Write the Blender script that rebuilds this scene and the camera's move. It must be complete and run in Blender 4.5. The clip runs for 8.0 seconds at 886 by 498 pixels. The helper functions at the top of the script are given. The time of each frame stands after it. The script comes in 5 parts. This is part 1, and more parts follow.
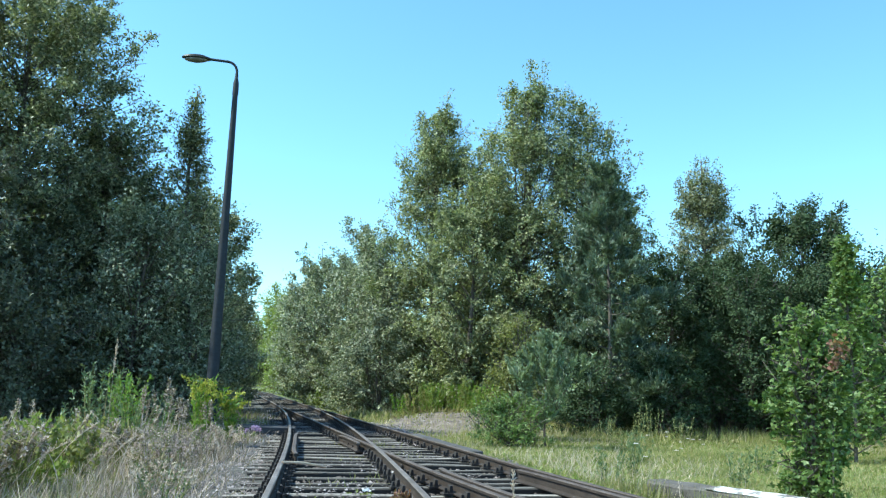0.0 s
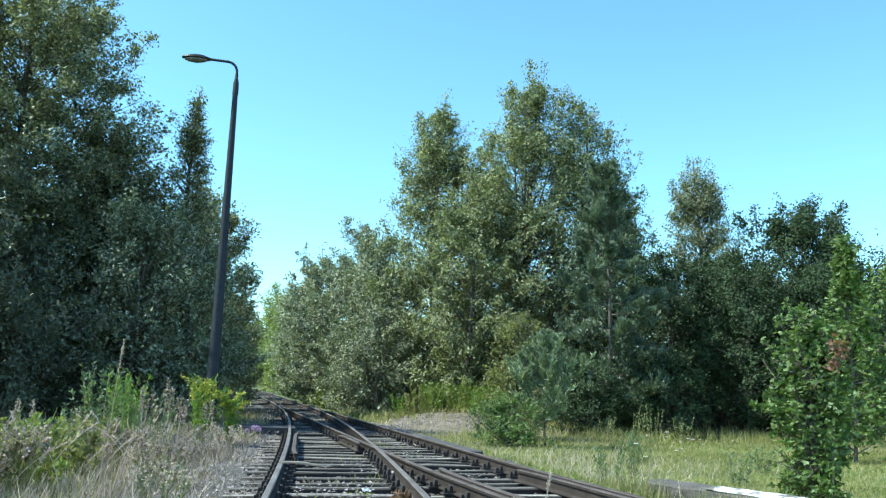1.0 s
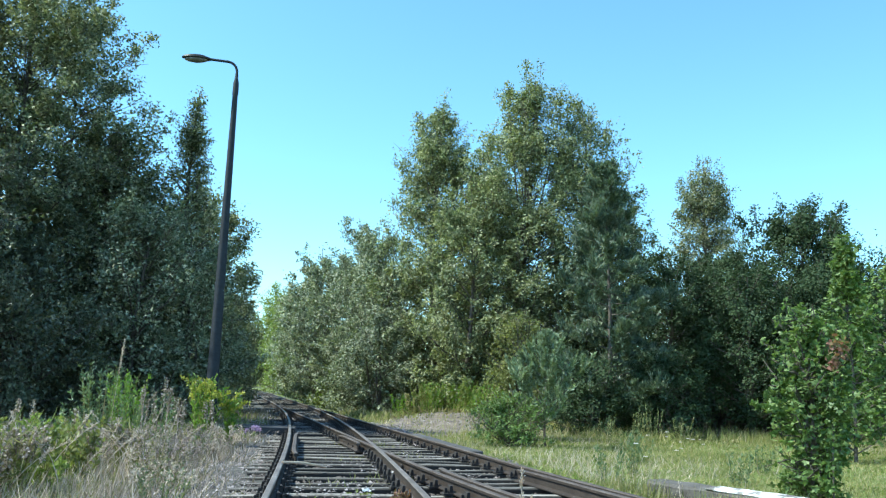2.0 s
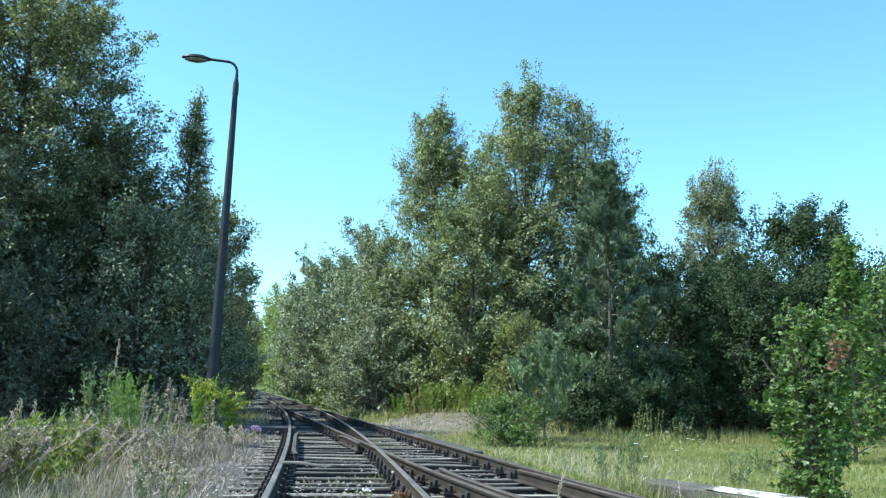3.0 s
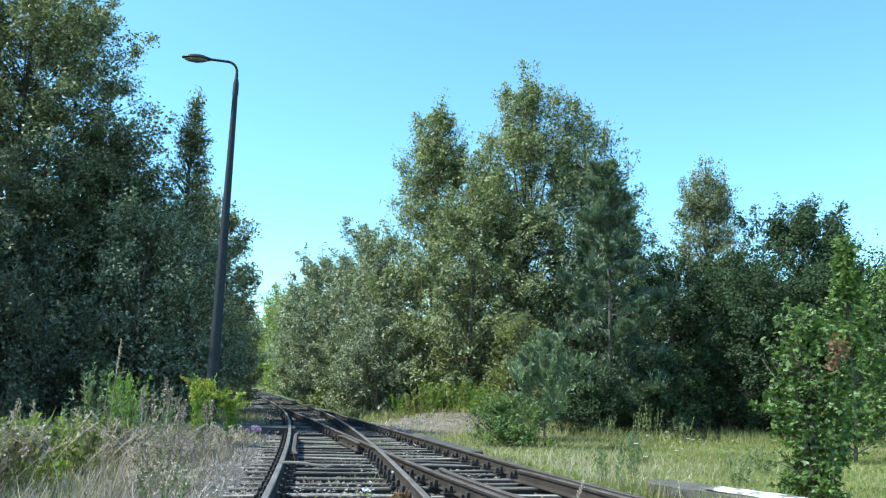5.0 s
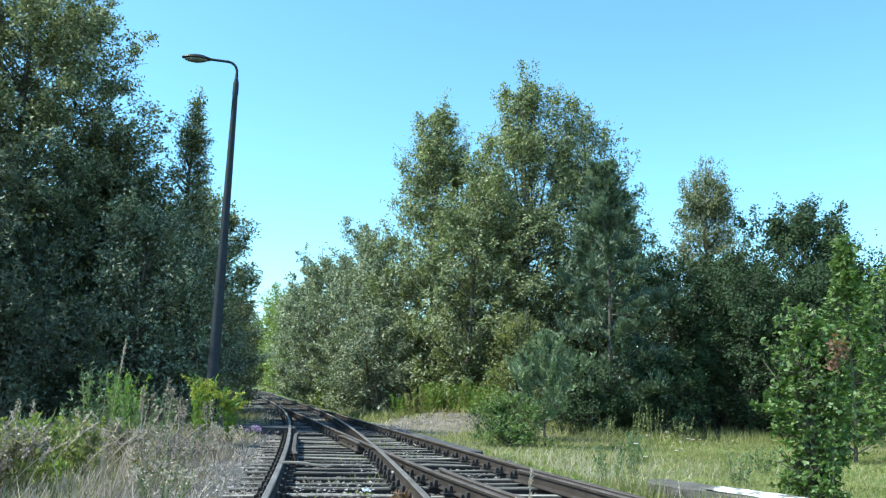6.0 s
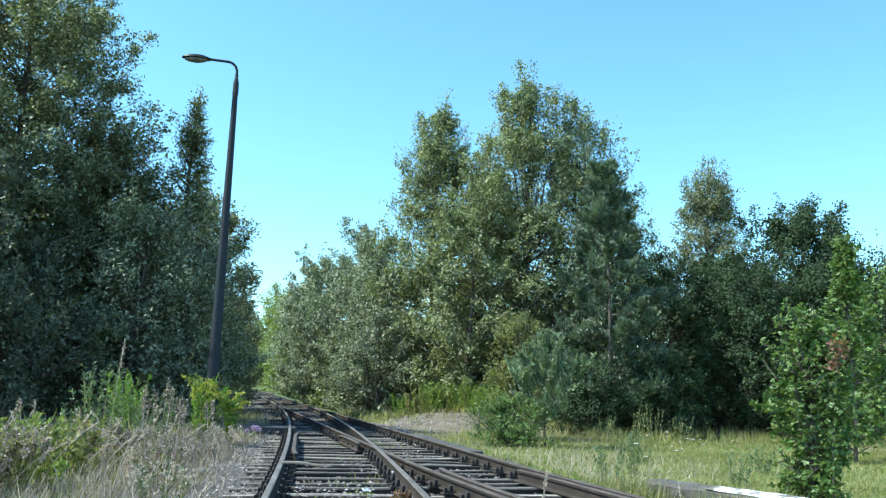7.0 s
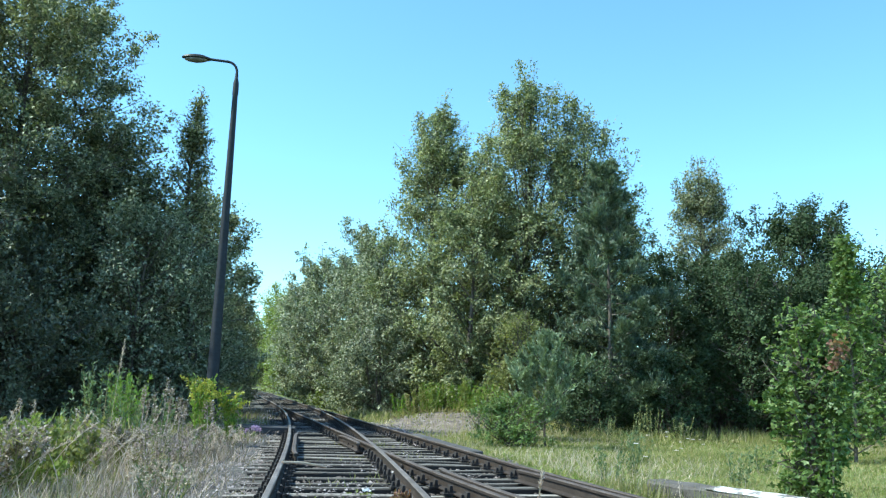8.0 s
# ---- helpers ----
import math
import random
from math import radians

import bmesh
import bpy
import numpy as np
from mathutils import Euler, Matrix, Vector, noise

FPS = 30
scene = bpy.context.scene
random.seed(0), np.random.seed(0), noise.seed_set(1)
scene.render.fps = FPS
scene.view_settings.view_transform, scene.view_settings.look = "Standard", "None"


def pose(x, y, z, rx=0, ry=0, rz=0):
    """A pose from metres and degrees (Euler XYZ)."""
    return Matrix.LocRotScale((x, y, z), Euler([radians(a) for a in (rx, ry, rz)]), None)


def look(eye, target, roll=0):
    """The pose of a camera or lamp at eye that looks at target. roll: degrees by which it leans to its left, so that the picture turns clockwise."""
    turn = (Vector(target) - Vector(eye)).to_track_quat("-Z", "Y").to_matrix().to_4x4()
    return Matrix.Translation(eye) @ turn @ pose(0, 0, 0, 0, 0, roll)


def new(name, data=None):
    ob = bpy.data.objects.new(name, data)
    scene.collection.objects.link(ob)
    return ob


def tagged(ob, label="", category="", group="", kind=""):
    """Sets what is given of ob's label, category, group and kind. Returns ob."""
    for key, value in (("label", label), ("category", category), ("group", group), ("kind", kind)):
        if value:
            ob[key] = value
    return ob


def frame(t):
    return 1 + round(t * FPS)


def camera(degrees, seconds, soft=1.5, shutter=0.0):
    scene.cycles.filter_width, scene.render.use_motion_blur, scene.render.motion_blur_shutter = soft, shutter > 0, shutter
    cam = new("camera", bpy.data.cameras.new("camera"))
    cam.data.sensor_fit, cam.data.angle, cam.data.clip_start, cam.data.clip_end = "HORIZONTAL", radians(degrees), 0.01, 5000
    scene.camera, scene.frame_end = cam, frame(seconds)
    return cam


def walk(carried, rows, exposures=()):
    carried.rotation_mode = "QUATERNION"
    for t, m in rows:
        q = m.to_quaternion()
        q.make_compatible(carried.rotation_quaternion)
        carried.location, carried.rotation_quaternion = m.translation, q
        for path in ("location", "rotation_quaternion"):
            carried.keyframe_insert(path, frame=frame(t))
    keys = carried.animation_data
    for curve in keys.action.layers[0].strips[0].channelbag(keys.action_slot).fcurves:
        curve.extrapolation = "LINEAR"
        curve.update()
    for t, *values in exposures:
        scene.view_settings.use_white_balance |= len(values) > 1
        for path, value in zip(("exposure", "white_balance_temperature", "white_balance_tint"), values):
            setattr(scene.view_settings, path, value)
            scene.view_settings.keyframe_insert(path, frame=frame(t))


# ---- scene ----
PITCH = math.degrees(math.atan(247 / 1500))
cam = camera(55.18, 8.0, soft=1.25)
EYE = (0.0, 0.0, 1.20)
STAND = look(EYE, (0, 10 * math.cos(radians(PITCH)), 1.20 + 10 * math.sin(radians(PITCH))), 1.8)
walk(cam, [(0.0, STAND), (8.0, STAND)], exposures=[(0.0, 1.0, 5250, -17), (8.0, 1.0, 5250, -17)])

# ---- sky and sun ----
SUN_EL, SUN_AZ = 51, -99          # degrees above the horizon; degrees from the view axis, negative to the west of it
world = bpy.data.worlds.new("sky")
scene.world = world
world.use_nodes = True
wt = world.node_tree
wt.nodes.clear()
sky = wt.nodes.new("ShaderNodeTexSky")
sky.sky_type = "NISHITA"
sky.sun_disc = False
sky.sun_elevation, sky.sun_rotation = radians(SUN_EL), radians(SUN_AZ)
sky.air_density, sky.dust_density, sky.ozone_density = 1.0, 0.28, 1.9
bg = wt.nodes.new("ShaderNodeBackground")
bg.inputs["Strength"].default_value = 0.15
wo = wt.nodes.new("ShaderNodeOutputWorld")
wt.links.new(sky.outputs[0], bg.inputs[0])
wt.links.new(bg.outputs[0], wo.inputs[0])
sun = new("sun", bpy.data.lights.new("sun", "SUN"))
sun.data.energy, sun.data.angle, sun.data.color = 4.25, radians(0.55), (1.0, 0.87, 0.73)
SUN_DIR = Vector((math.sin(radians(SUN_AZ)) * math.cos(radians(SUN_EL)),
                  math.cos(radians(SUN_AZ)) * math.cos(radians(SUN_EL)), math.sin(radians(SUN_EL))))
sun.matrix_world = look(SUN_DIR * 60, (0, 0, 0))


# ---- materials ----
def nodes_of(name):
    m = bpy.data.materials.new(name)
    m.use_nodes = True
    t = m.node_tree
    t.nodes.clear()
    return m, t, t.nodes.new("ShaderNodeOutputMaterial")


def node(t, kind, **links):
    n = t.nodes.new(kind)
    for k, v in links.items():
        s = n.inputs[int(k[1:])] if k[0] == "i" and k[1:].isdigit() else n.inputs[k]
        if hasattr(v, "is_linked"):
            t.links.new(v, s)
        else:
            s.default_value = v
    return n


def ramp(t, fac, stops):
    r = t.nodes.new("ShaderNodeValToRGB")
    e = r.color_ramp.elements
    while len(e) < len(stops):
        e.new(0.5)
    for el, (p, c) in zip(e, stops):
        el.position, el.color = p, (*c, 1)
    t.links.new(fac, r.inputs[0])
    return r.outputs[0]


def mixed(t, fac, a, b, mode="MIX"):
    n = t.nodes.new("ShaderNodeMix")
    n.data_type, n.blend_type = "RGBA", mode
    for s, v in ((n.inputs[0], fac), (n.inputs[6], a), (n.inputs[7], b)):
        if hasattr(v, "is_linked"):
            t.links.new(v, s)
        else:
            s.default_value = (*v, 1) if isinstance(v, tuple) else v
    return n.outputs[2]


def coords(t):
    return t.nodes.new("ShaderNodeTexCoord").outputs["Object"]


def noise_of(t, scale, detail=4, rough=0.6, stretch=None):
    v = coords(t)
    if stretch:
        mp = t.nodes.new("ShaderNodeMapping")
        mp.inputs["Scale"].default_value = stretch
        t.links.new(v, mp.inputs[0])
        v = mp.outputs[0]
    n = t.nodes.new("ShaderNodeTexNoise")
    n.inputs["Scale"].default_value, n.inputs["Detail"].default_value, n.inputs["Roughness"].default_value = scale, detail, rough
    t.links.new(v, n.inputs["Vector"])
    return n.outputs["Fac"]


def leaf_mat(name, cols, clear=0.4, rough=0.55, gloss=0.4):
    """Leaf: three tones from leaf to leaf, patches over the crown, light shining through."""
    m, t, out = nodes_of(name)
    isl = t.nodes.new("ShaderNodeNewGeometry").outputs["Random Per Island"]
    c1 = ramp(t, isl, [(0.0, cols[0]), (0.5, cols[1]), (1.0, cols[2])])
    patch = ramp(t, noise_of(t, 0.9, 3), [(0.35, (0.86, 0.75, 0.88)), (0.65, (1.42, 1.2, 1.28))])
    col = mixed(t, 1.0, c1, patch, "MULTIPLY")
    p = node(t, "ShaderNodeBsdfPrincipled", Roughness=rough)
    p.inputs["Specular IOR Level"].default_value = gloss
    t.links.new(col, p.inputs["Base Color"])
    warm = mixed(t, 1.0, col, (1.1, 1.25, 0.6), "MULTIPLY")
    tr = t.nodes.new("ShaderNodeBsdfTranslucent")
    t.links.new(warm, tr.inputs[0])
    mx = node(t, "ShaderNodeMixShader", i0=clear, i1=p.outputs[0], i2=tr.outputs[0])
    t.links.new(mx.outputs[0], out.inputs[0])
    return m


def solid_mat(name, stops, scale, rough=0.8, metal=0.0, bump=0.3, grain=8, stretch=None, spec=0.4, obj=0.0):
    """Broad stains from stops, fine grain and bump on top; obj varies it from piece to piece."""
    m, t, out = nodes_of(name)
    col = ramp(t, noise_of(t, scale, 6, 0.65, stretch), stops)
    fine = noise_of(t, scale * grain, 5, 0.7, stretch)
    col = mixed(t, 1.0, col, ramp(t, fine, [(0.3, (0.70, 0.65, 0.66)), (0.7, (1.4, 1.3, 1.32))]), "MULTIPLY")
    if obj:
        rnd = t.nodes.new("ShaderNodeObjectInfo").outputs["Random"]
        col = mixed(t, 1.0, col, ramp(t, rnd, [(0.0, (1 - obj,) * 3), (1.0, (1 + obj,) * 3)]), "MULTIPLY")
    p = node(t, "ShaderNodeBsdfPrincipled", Roughness=rough, Metallic=metal)
    p.inputs["Specular IOR Level"].default_value = spec
    t.links.new(col, p.inputs["Base Color"])
    if bump:
        b = node(t, "ShaderNodeBump", Strength=bump, Distance=0.02, Height=fine)
        t.links.new(b.outputs[0], p.inputs["Normal"])
    t.links.new(p.outputs[0], out.inputs[0])
    return m


def island_mat(name, stops, rough=0.85, spec=0.3, clear=0.0):
    """For loose stuff: each stone or blade takes its own tone."""
    m, t, out = nodes_of(name)
    isl = t.nodes.new("ShaderNodeNewGeometry").outputs["Random Per Island"]
    col = mixed(t, 1.0, ramp(t, isl, stops), ramp(t, noise_of(t, 0.6, 4), [(0.3, (0.80, 0.70, 0.74)), (0.7, (1.38, 1.2, 1.24))]), "MULTIPLY")
    p = node(t, "ShaderNodeBsdfPrincipled", Roughness=rough)
    p.inputs["Specular IOR Level"].default_value = spec
    t.links.new(col, p.inputs["Base Color"])
    last = p.outputs[0]
    if clear:
        tr = t.nodes.new("ShaderNodeBsdfTranslucent")
        t.links.new(col, tr.inputs[0])
        last = node(t, "ShaderNodeMixShader", i0=clear, i1=last, i2=tr.outputs[0]).outputs[0]
    t.links.new(last, out.inputs[0])
    return m


M_POPLAR = leaf_mat("poplar_leaf", [(0.075, 0.11, 0.045), (0.19, 0.23, 0.10), (0.44, 0.48, 0.25)], 0.3, 0.5, 0.4)
M_ASPEN = leaf_mat("willow_leaf", [(0.08, 0.115, 0.055), (0.19, 0.235, 0.13), (0.44, 0.48, 0.32)], 0.22, 0.55, 0.3)
M_BIRCH = leaf_mat("birch_leaf", [(0.055, 0.08, 0.034), (0.155, 0.185, 0.085), (0.40, 0.42, 0.24)], 0.32, 0.5, 0.45)
M_DARK = leaf_mat("alder_leaf", [(0.06, 0.085, 0.045), (0.105, 0.13, 0.075), (0.18, 0.20, 0.13)], 0.25, 0.5, 0.4)
# dark oak leaf; on alders and hornbeams it paints in the wood's shade
M_OAK_SHADE = leaf_mat("oak_and_shaded_leaf", [(0.04, 0.07, 0.028), (0.055, 0.085, 0.036), (0.085, 0.12, 0.06)], 0.14, 0.7, 0.12)
M_MAPLE = leaf_mat("maple_leaf", [(0.08, 0.145, 0.035), (0.14, 0.22, 0.055), (0.24, 0.32, 0.11)], 0.3, 0.5, 0.35)
M_RED = leaf_mat("reddened_leaf", [(0.19, 0.10, 0.07), (0.24, 0.14, 0.10), (0.19, 0.18, 0.08)], 0.4)
M_PINE = leaf_mat("pine_needle", [(0.065, 0.11, 0.062), (0.115, 0.165, 0.09), (0.23, 0.28, 0.17)], 0.2, 0.42, 0.6)
M_YOUNG = leaf_mat("young_pine_needle", [(0.13, 0.195, 0.09), (0.21, 0.285, 0.14), (0.34, 0.41, 0.24)], 0.2, 0.45, 0.5)
M_LIGHT = leaf_mat("bush_leaf", [(0.14, 0.20, 0.04), (0.20, 0.27, 0.06), (0.28, 0.32, 0.09)], 0.4)
M_GOLD = leaf_mat("goldenrod_leaf", [(0.12, 0.23, 0.03), (0.18, 0.30, 0.045), (0.27, 0.37, 0.07)], 0.4)
M_SHRUB = leaf_mat("shrub_leaf", [(0.13, 0.16, 0.045), (0.19, 0.22, 0.07), (0.28, 0.29, 0.11)], 0.4)
M_BARK = solid_mat("bark", [(0.3, (0.07, 0.06, 0.05)), (0.6, (0.14, 0.12, 0.10)), (0.8, (0.24, 0.22, 0.19))], 2.2, 0.9, bump=0.6, stretch=(1, 1, 0.35))
M_RAIL = solid_mat("rusty_rail_steel", [(0.3, (0.03, 0.022, 0.018)), (0.55, (0.052, 0.039, 0.031)), (0.8, (0.10, 0.075, 0.06))], 3.0, 0.7, 0.2, 0.3, 10)
M_HEAD = solid_mat("worn_rail_head", [(0.3, (0.11, 0.09, 0.078)), (0.6, (0.20, 0.175, 0.155)), (0.8, (0.32, 0.29, 0.265))], 2.0, 0.55, 0.2, 0.08, 14)
M_DULL = solid_mat("dull_rail_head", [(0.3, (0.07, 0.052, 0.043)), (0.6, (0.13, 0.105, 0.088)), (0.8, (0.21, 0.185, 0.165))], 2.0, 0.6, 0.25, 0.12, 14)
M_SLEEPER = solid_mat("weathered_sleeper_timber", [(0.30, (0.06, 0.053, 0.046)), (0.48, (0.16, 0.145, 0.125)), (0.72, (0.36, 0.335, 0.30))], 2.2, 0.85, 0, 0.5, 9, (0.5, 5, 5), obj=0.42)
# creosoted sleeper sides, coloured darker still for the shade on upright faces
M_SIDE_SHADE = solid_mat("shaded_creosoted_sleeper_side", [(0.3, (0.022, 0.019, 0.016)), (0.6, (0.045, 0.039, 0.034)), (0.8, (0.09, 0.08, 0.07))], 1.4, 0.9, 0, 0.5, 9, (0.5, 5, 5))
# tarred planks; the tree shadow lying over them is mixed into this tone
M_TARRED_SHADOW = solid_mat("shadowed_tarred_timber", [(0.3, (0.035, 0.032, 0.035)), (0.6, (0.07, 0.065, 0.065)), (0.8, (0.11, 0.10, 0.10))], 1.4, 0.8, 0, 0.5, 9, (5, 0.5, 5))
M_PLANK = solid_mat("grey_crossing_plank", [(0.3, (0.06, 0.055, 0.052)), (0.6, (0.10, 0.094, 0.09)), (0.8, (0.16, 0.15, 0.145))], 1.4, 0.8, 0, 0.5, 9, (5, 0.5, 5))
M_IRON = solid_mat("dark_cast_iron", [(0.3, (0.03, 0.026, 0.024)), (0.6, (0.06, 0.05, 0.045)), (0.8, (0.12, 0.08, 0.06))], 6.0, 0.75, 0.2, 0.3)
M_POLE = solid_mat("dark_painted_pole", [(0.3, (0.016, 0.018, 0.025)), (0.6, (0.024, 0.027, 0.036)), (0.8, (0.042, 0.045, 0.055))], 1.3, 0.7, 0, 0.15)
M_LAMP = solid_mat("dark_lamp_housing", [(0.3, (0.03, 0.028, 0.022)), (0.6, (0.05, 0.045, 0.035)), (0.8, (0.09, 0.08, 0.06))], 3.0, 0.35, 0.3, 0.05)
M_LENS = solid_mat("clouded_lamp_cover", [(0.3, (0.12, 0.12, 0.11)), (0.7, (0.2, 0.2, 0.18))], 3.0, 0.25, 0, 0.0)
M_BEAM = solid_mat("whitewashed_concrete", [(0.40, (0.16, 0.145, 0.13)), (0.47, (0.48, 0.47, 0.44)), (0.56, (0.80, 0.79, 0.76))], 5.5, 0.85, 0, 0.5, 9)
M_BEAM_OLD = solid_mat("grey_concrete", [(0.3, (0.07, 0.06, 0.052)), (0.6, (0.13, 0.118, 0.105)), (0.8, (0.22, 0.21, 0.195))], 2.6, 0.9, 0, 0.5, 9)
M_STONE = island_mat("ballast_stone", [(0.0, (0.07, 0.065, 0.06)), (0.4, (0.14, 0.13, 0.12)), (0.75, (0.23, 0.215, 0.20)), (1.0, (0.40, 0.39, 0.38))])
M_OILY = island_mat("oily_ballast_stone", [(0.0, (0.05, 0.044, 0.039)), (0.5, (0.105, 0.093, 0.082)), (0.85, (0.18, 0.162, 0.145)), (1.0, (0.32, 0.30, 0.275))])
M_GRASS = island_mat("meadow_grass", [(0.0, (0.15, 0.20, 0.05)), (0.4, (0.25, 0.29, 0.085)), (0.75, (0.36, 0.365, 0.14)), (1.0, (0.53, 0.49, 0.30))], 0.7, 0.25, 0.35)
M_DRY = island_mat("dry_weed", [(0.0, (0.15, 0.165, 0.07)), (0.35, (0.26, 0.245, 0.15)), (0.7, (0.42, 0.375, 0.30)), (1.0, (0.62, 0.57, 0.51))], 0.8, 0.2, 0.25)
M_STRAW = island_mat("straw", [(0.0, (0.42, 0.38, 0.26)), (1.0, (0.66, 0.61, 0.48))], 0.7, 0.25, 0.3)
M_PETAL = island_mat("white_petal", [(0.0, (0.72, 0.72, 0.66)), (1.0, (0.85, 0.85, 0.8))], 0.6, 0.3, 0.3)
M_LITTER = solid_mat("white_litter", [(0.3, (0.7, 0.7, 0.7)), (0.7, (0.85, 0.85, 0.85))], 9, 0.5, 0, 0.1)
M_LILAC = leaf_mat("lilac_petal", [(0.35, 0.25, 0.5), (0.45, 0.35, 0.6), (0.5, 0.42, 0.62)], 0.3)


def ground_mat():
    """Grassy soil, ballast grit and bare sandy earth, mixed by two attributes of the sheet."""
    m, t, out = nodes_of("ground_soil")
    soil = ramp(t, noise_of(t, 0.5, 7), [(0.3, (0.10, 0.12, 0.035)), (0.5, (0.17, 0.19, 0.06)), (0.7, (0.26, 0.25, 0.11))])
    grit = ramp(t, noise_of(t, 14, 5, 0.75), [(0.3, (0.05, 0.045, 0.04)), (0.5, (0.10, 0.09, 0.082)), (0.7, (0.22, 0.205, 0.19))])
    bare = ramp(t, noise_of(t, 3.2, 7, 0.7), [(0.3, (0.12, 0.09, 0.07)), (0.5, (0.21, 0.165, 0.135)), (0.7, (0.32, 0.265, 0.225))])
    a1 = t.nodes.new("ShaderNodeAttribute")
    a1.attribute_name = "grit"
    a2 = t.nodes.new("ShaderNodeAttribute")
    a2.attribute_name = "bare"
    col = mixed(t, a1.outputs["Fac"], soil, grit)
    col = mixed(t, a2.outputs["Fac"], col, bare)
    p = node(t, "ShaderNodeBsdfPrincipled", Roughness=0.95)
    p.inputs["Specular IOR Level"].default_value = 0.15
    t.links.new(col, p.inputs["Base Color"])
    b = node(t, "ShaderNodeBump", Strength=0.6, Distance=0.03, Height=noise_of(t, 22, 5, 0.7))
    t.links.new(b.outputs[0], p.inputs["Normal"])
    t.links.new(p.outputs[0], out.inputs[0])
    return m


M_GROUND = ground_mat()


# ---- mesh helpers ----
def mesh_np(name, co, quads, material, smooth=False):
    me = bpy.data.meshes.new(name)
    co = np.ascontiguousarray(co, dtype=np.float32)
    quads = np.ascontiguousarray(quads, dtype=np.int32)
    me.vertices.add(len(co))
    me.vertices.foreach_set("co", co.ravel())
    me.loops.add(quads.size)
    me.loops.foreach_set("vertex_index", quads.ravel())
    me.polygons.add(len(quads))
    me.polygons.foreach_set("loop_start", np.arange(len(quads), dtype=np.int32) * quads.shape[1])
    if smooth:
        me.polygons.foreach_set("use_smooth", np.ones(len(quads), dtype=bool))
    me.update(calc_edges=True)
    me.materials.append(material)
    return me


def part_np(name, co, quads, material, parent=None, label="", smooth=False, at=(0, 0, 0)):
    ob = new(name, mesh_np(name, co, quads, material, smooth))
    ob.location = at
    if parent:
        ob.parent = parent
    return tagged(ob, label) if label else ob


def part(name, bm, material, parent=None, label="", smooth=False):
    me = bpy.data.meshes.new(name)
    bm.to_mesh(me)
    bm.free()
    if smooth:
        me.polygons.foreach_set("use_smooth", np.ones(len(me.polygons), dtype=bool))
    me.materials.append(material)
    ob = new(name, me)
    if parent:
        ob.parent = parent
    return tagged(ob, label) if label else ob


def thing(name, label, category, at=(0, 0, 0), group="", kind=""):
    ob = new(name)
    ob.empty_display_size = 0.2
    ob.location = at
    return tagged(ob, label, category, group, kind)


def box_bm(sx, sy, sz, bevel=0.0, m=None, jitter=0.0, rng=None):
    """A box that stands on z = 0, with softened edges."""
    bm = bmesh.new()
    bmesh.ops.create_cube(bm, size=1.0, matrix=Matrix.Translation((0, 0, sz / 2)) @ Matrix.Diagonal((sx, sy, sz, 1)))
    if bevel:
        bmesh.ops.bevel(bm, geom=bm.edges[:], offset=bevel, segments=1, affect="EDGES")
    if jitter:
        for v in bm.verts:
            v.co += Vector([rng.uniform(-jitter, jitter) for _ in range(3)])
    if m is not None:
        bm.transform(m)
    return bm


def tube(pts, radii, sides=6):
    """Tapered tube along a line of points: vertices and quads."""
    pts = np.asarray(pts, float)
    d = np.gradient(pts, axis=0)
    d /= np.linalg.norm(d, axis=1, keepdims=True) + 1e-9
    ref = np.where(np.abs(d[:, 2:3]) > 0.9, np.array([[1.0, 0, 0]]), np.array([[0, 0, 1.0]]))
    u = np.cross(d, ref)
    u /= np.linalg.norm(u, axis=1, keepdims=True) + 1e-9
    w = np.cross(d, u)
    a = np.linspace(0, 2 * np.pi, sides, endpoint=False)
    ring = u[:, None] * np.cos(a)[None, :, None] + w[:, None] * np.sin(a)[None, :, None]
    co = (pts[:, None] + ring * np.asarray(radii, float)[:, None, None]).reshape(-1, 3)
    n = len(pts)
    i, j = np.meshgrid(np.arange(n - 1), np.arange(sides), indexing="ij")
    k = (j + 1) % sides
    q = np.stack([i * sides + j, i * sides + k, (i + 1) * sides + k, (i + 1) * sides + j], -1).reshape(-1, 4)
    return co, q


def join_np(pieces):
    cos, qs, off = [], [], 0
    for co, q in pieces:
        cos.append(co)
        qs.append(q + off)
        off += len(co)
    return np.concatenate(cos), np.concatenate(qs)


def blades(rng, base, length, width, aim=None, spread=1.0, fold=0.12, belly=0.5):
    """Leaves, needles or blades: one folded lozenge each, from its foot at base along aim."""
    n = len(base)
    d = rng.normal(size=(n, 3)) * spread
    if aim is not None:
        d = d + aim
    d /= np.linalg.norm(d, axis=1, keepdims=True) + 1e-9
    s = np.cross(d, rng.normal(size=(n, 3)))
    s /= np.linalg.norm(s, axis=1, keepdims=True) + 1e-9
    nn = np.cross(d, s)
    L = (np.asarray(length) * rng.uniform(0.7, 1.3, n))[:, None]
    W = (np.asarray(width) * rng.uniform(0.7, 1.3, n))[:, None]
    mid = base + d * L * belly + nn * L * fold
    co = np.stack([base, mid + s * W / 2, base + d * L, mid - s * W / 2], 1).reshape(-1, 3)
    return co, np.arange(n * 4).reshape(-1, 4)


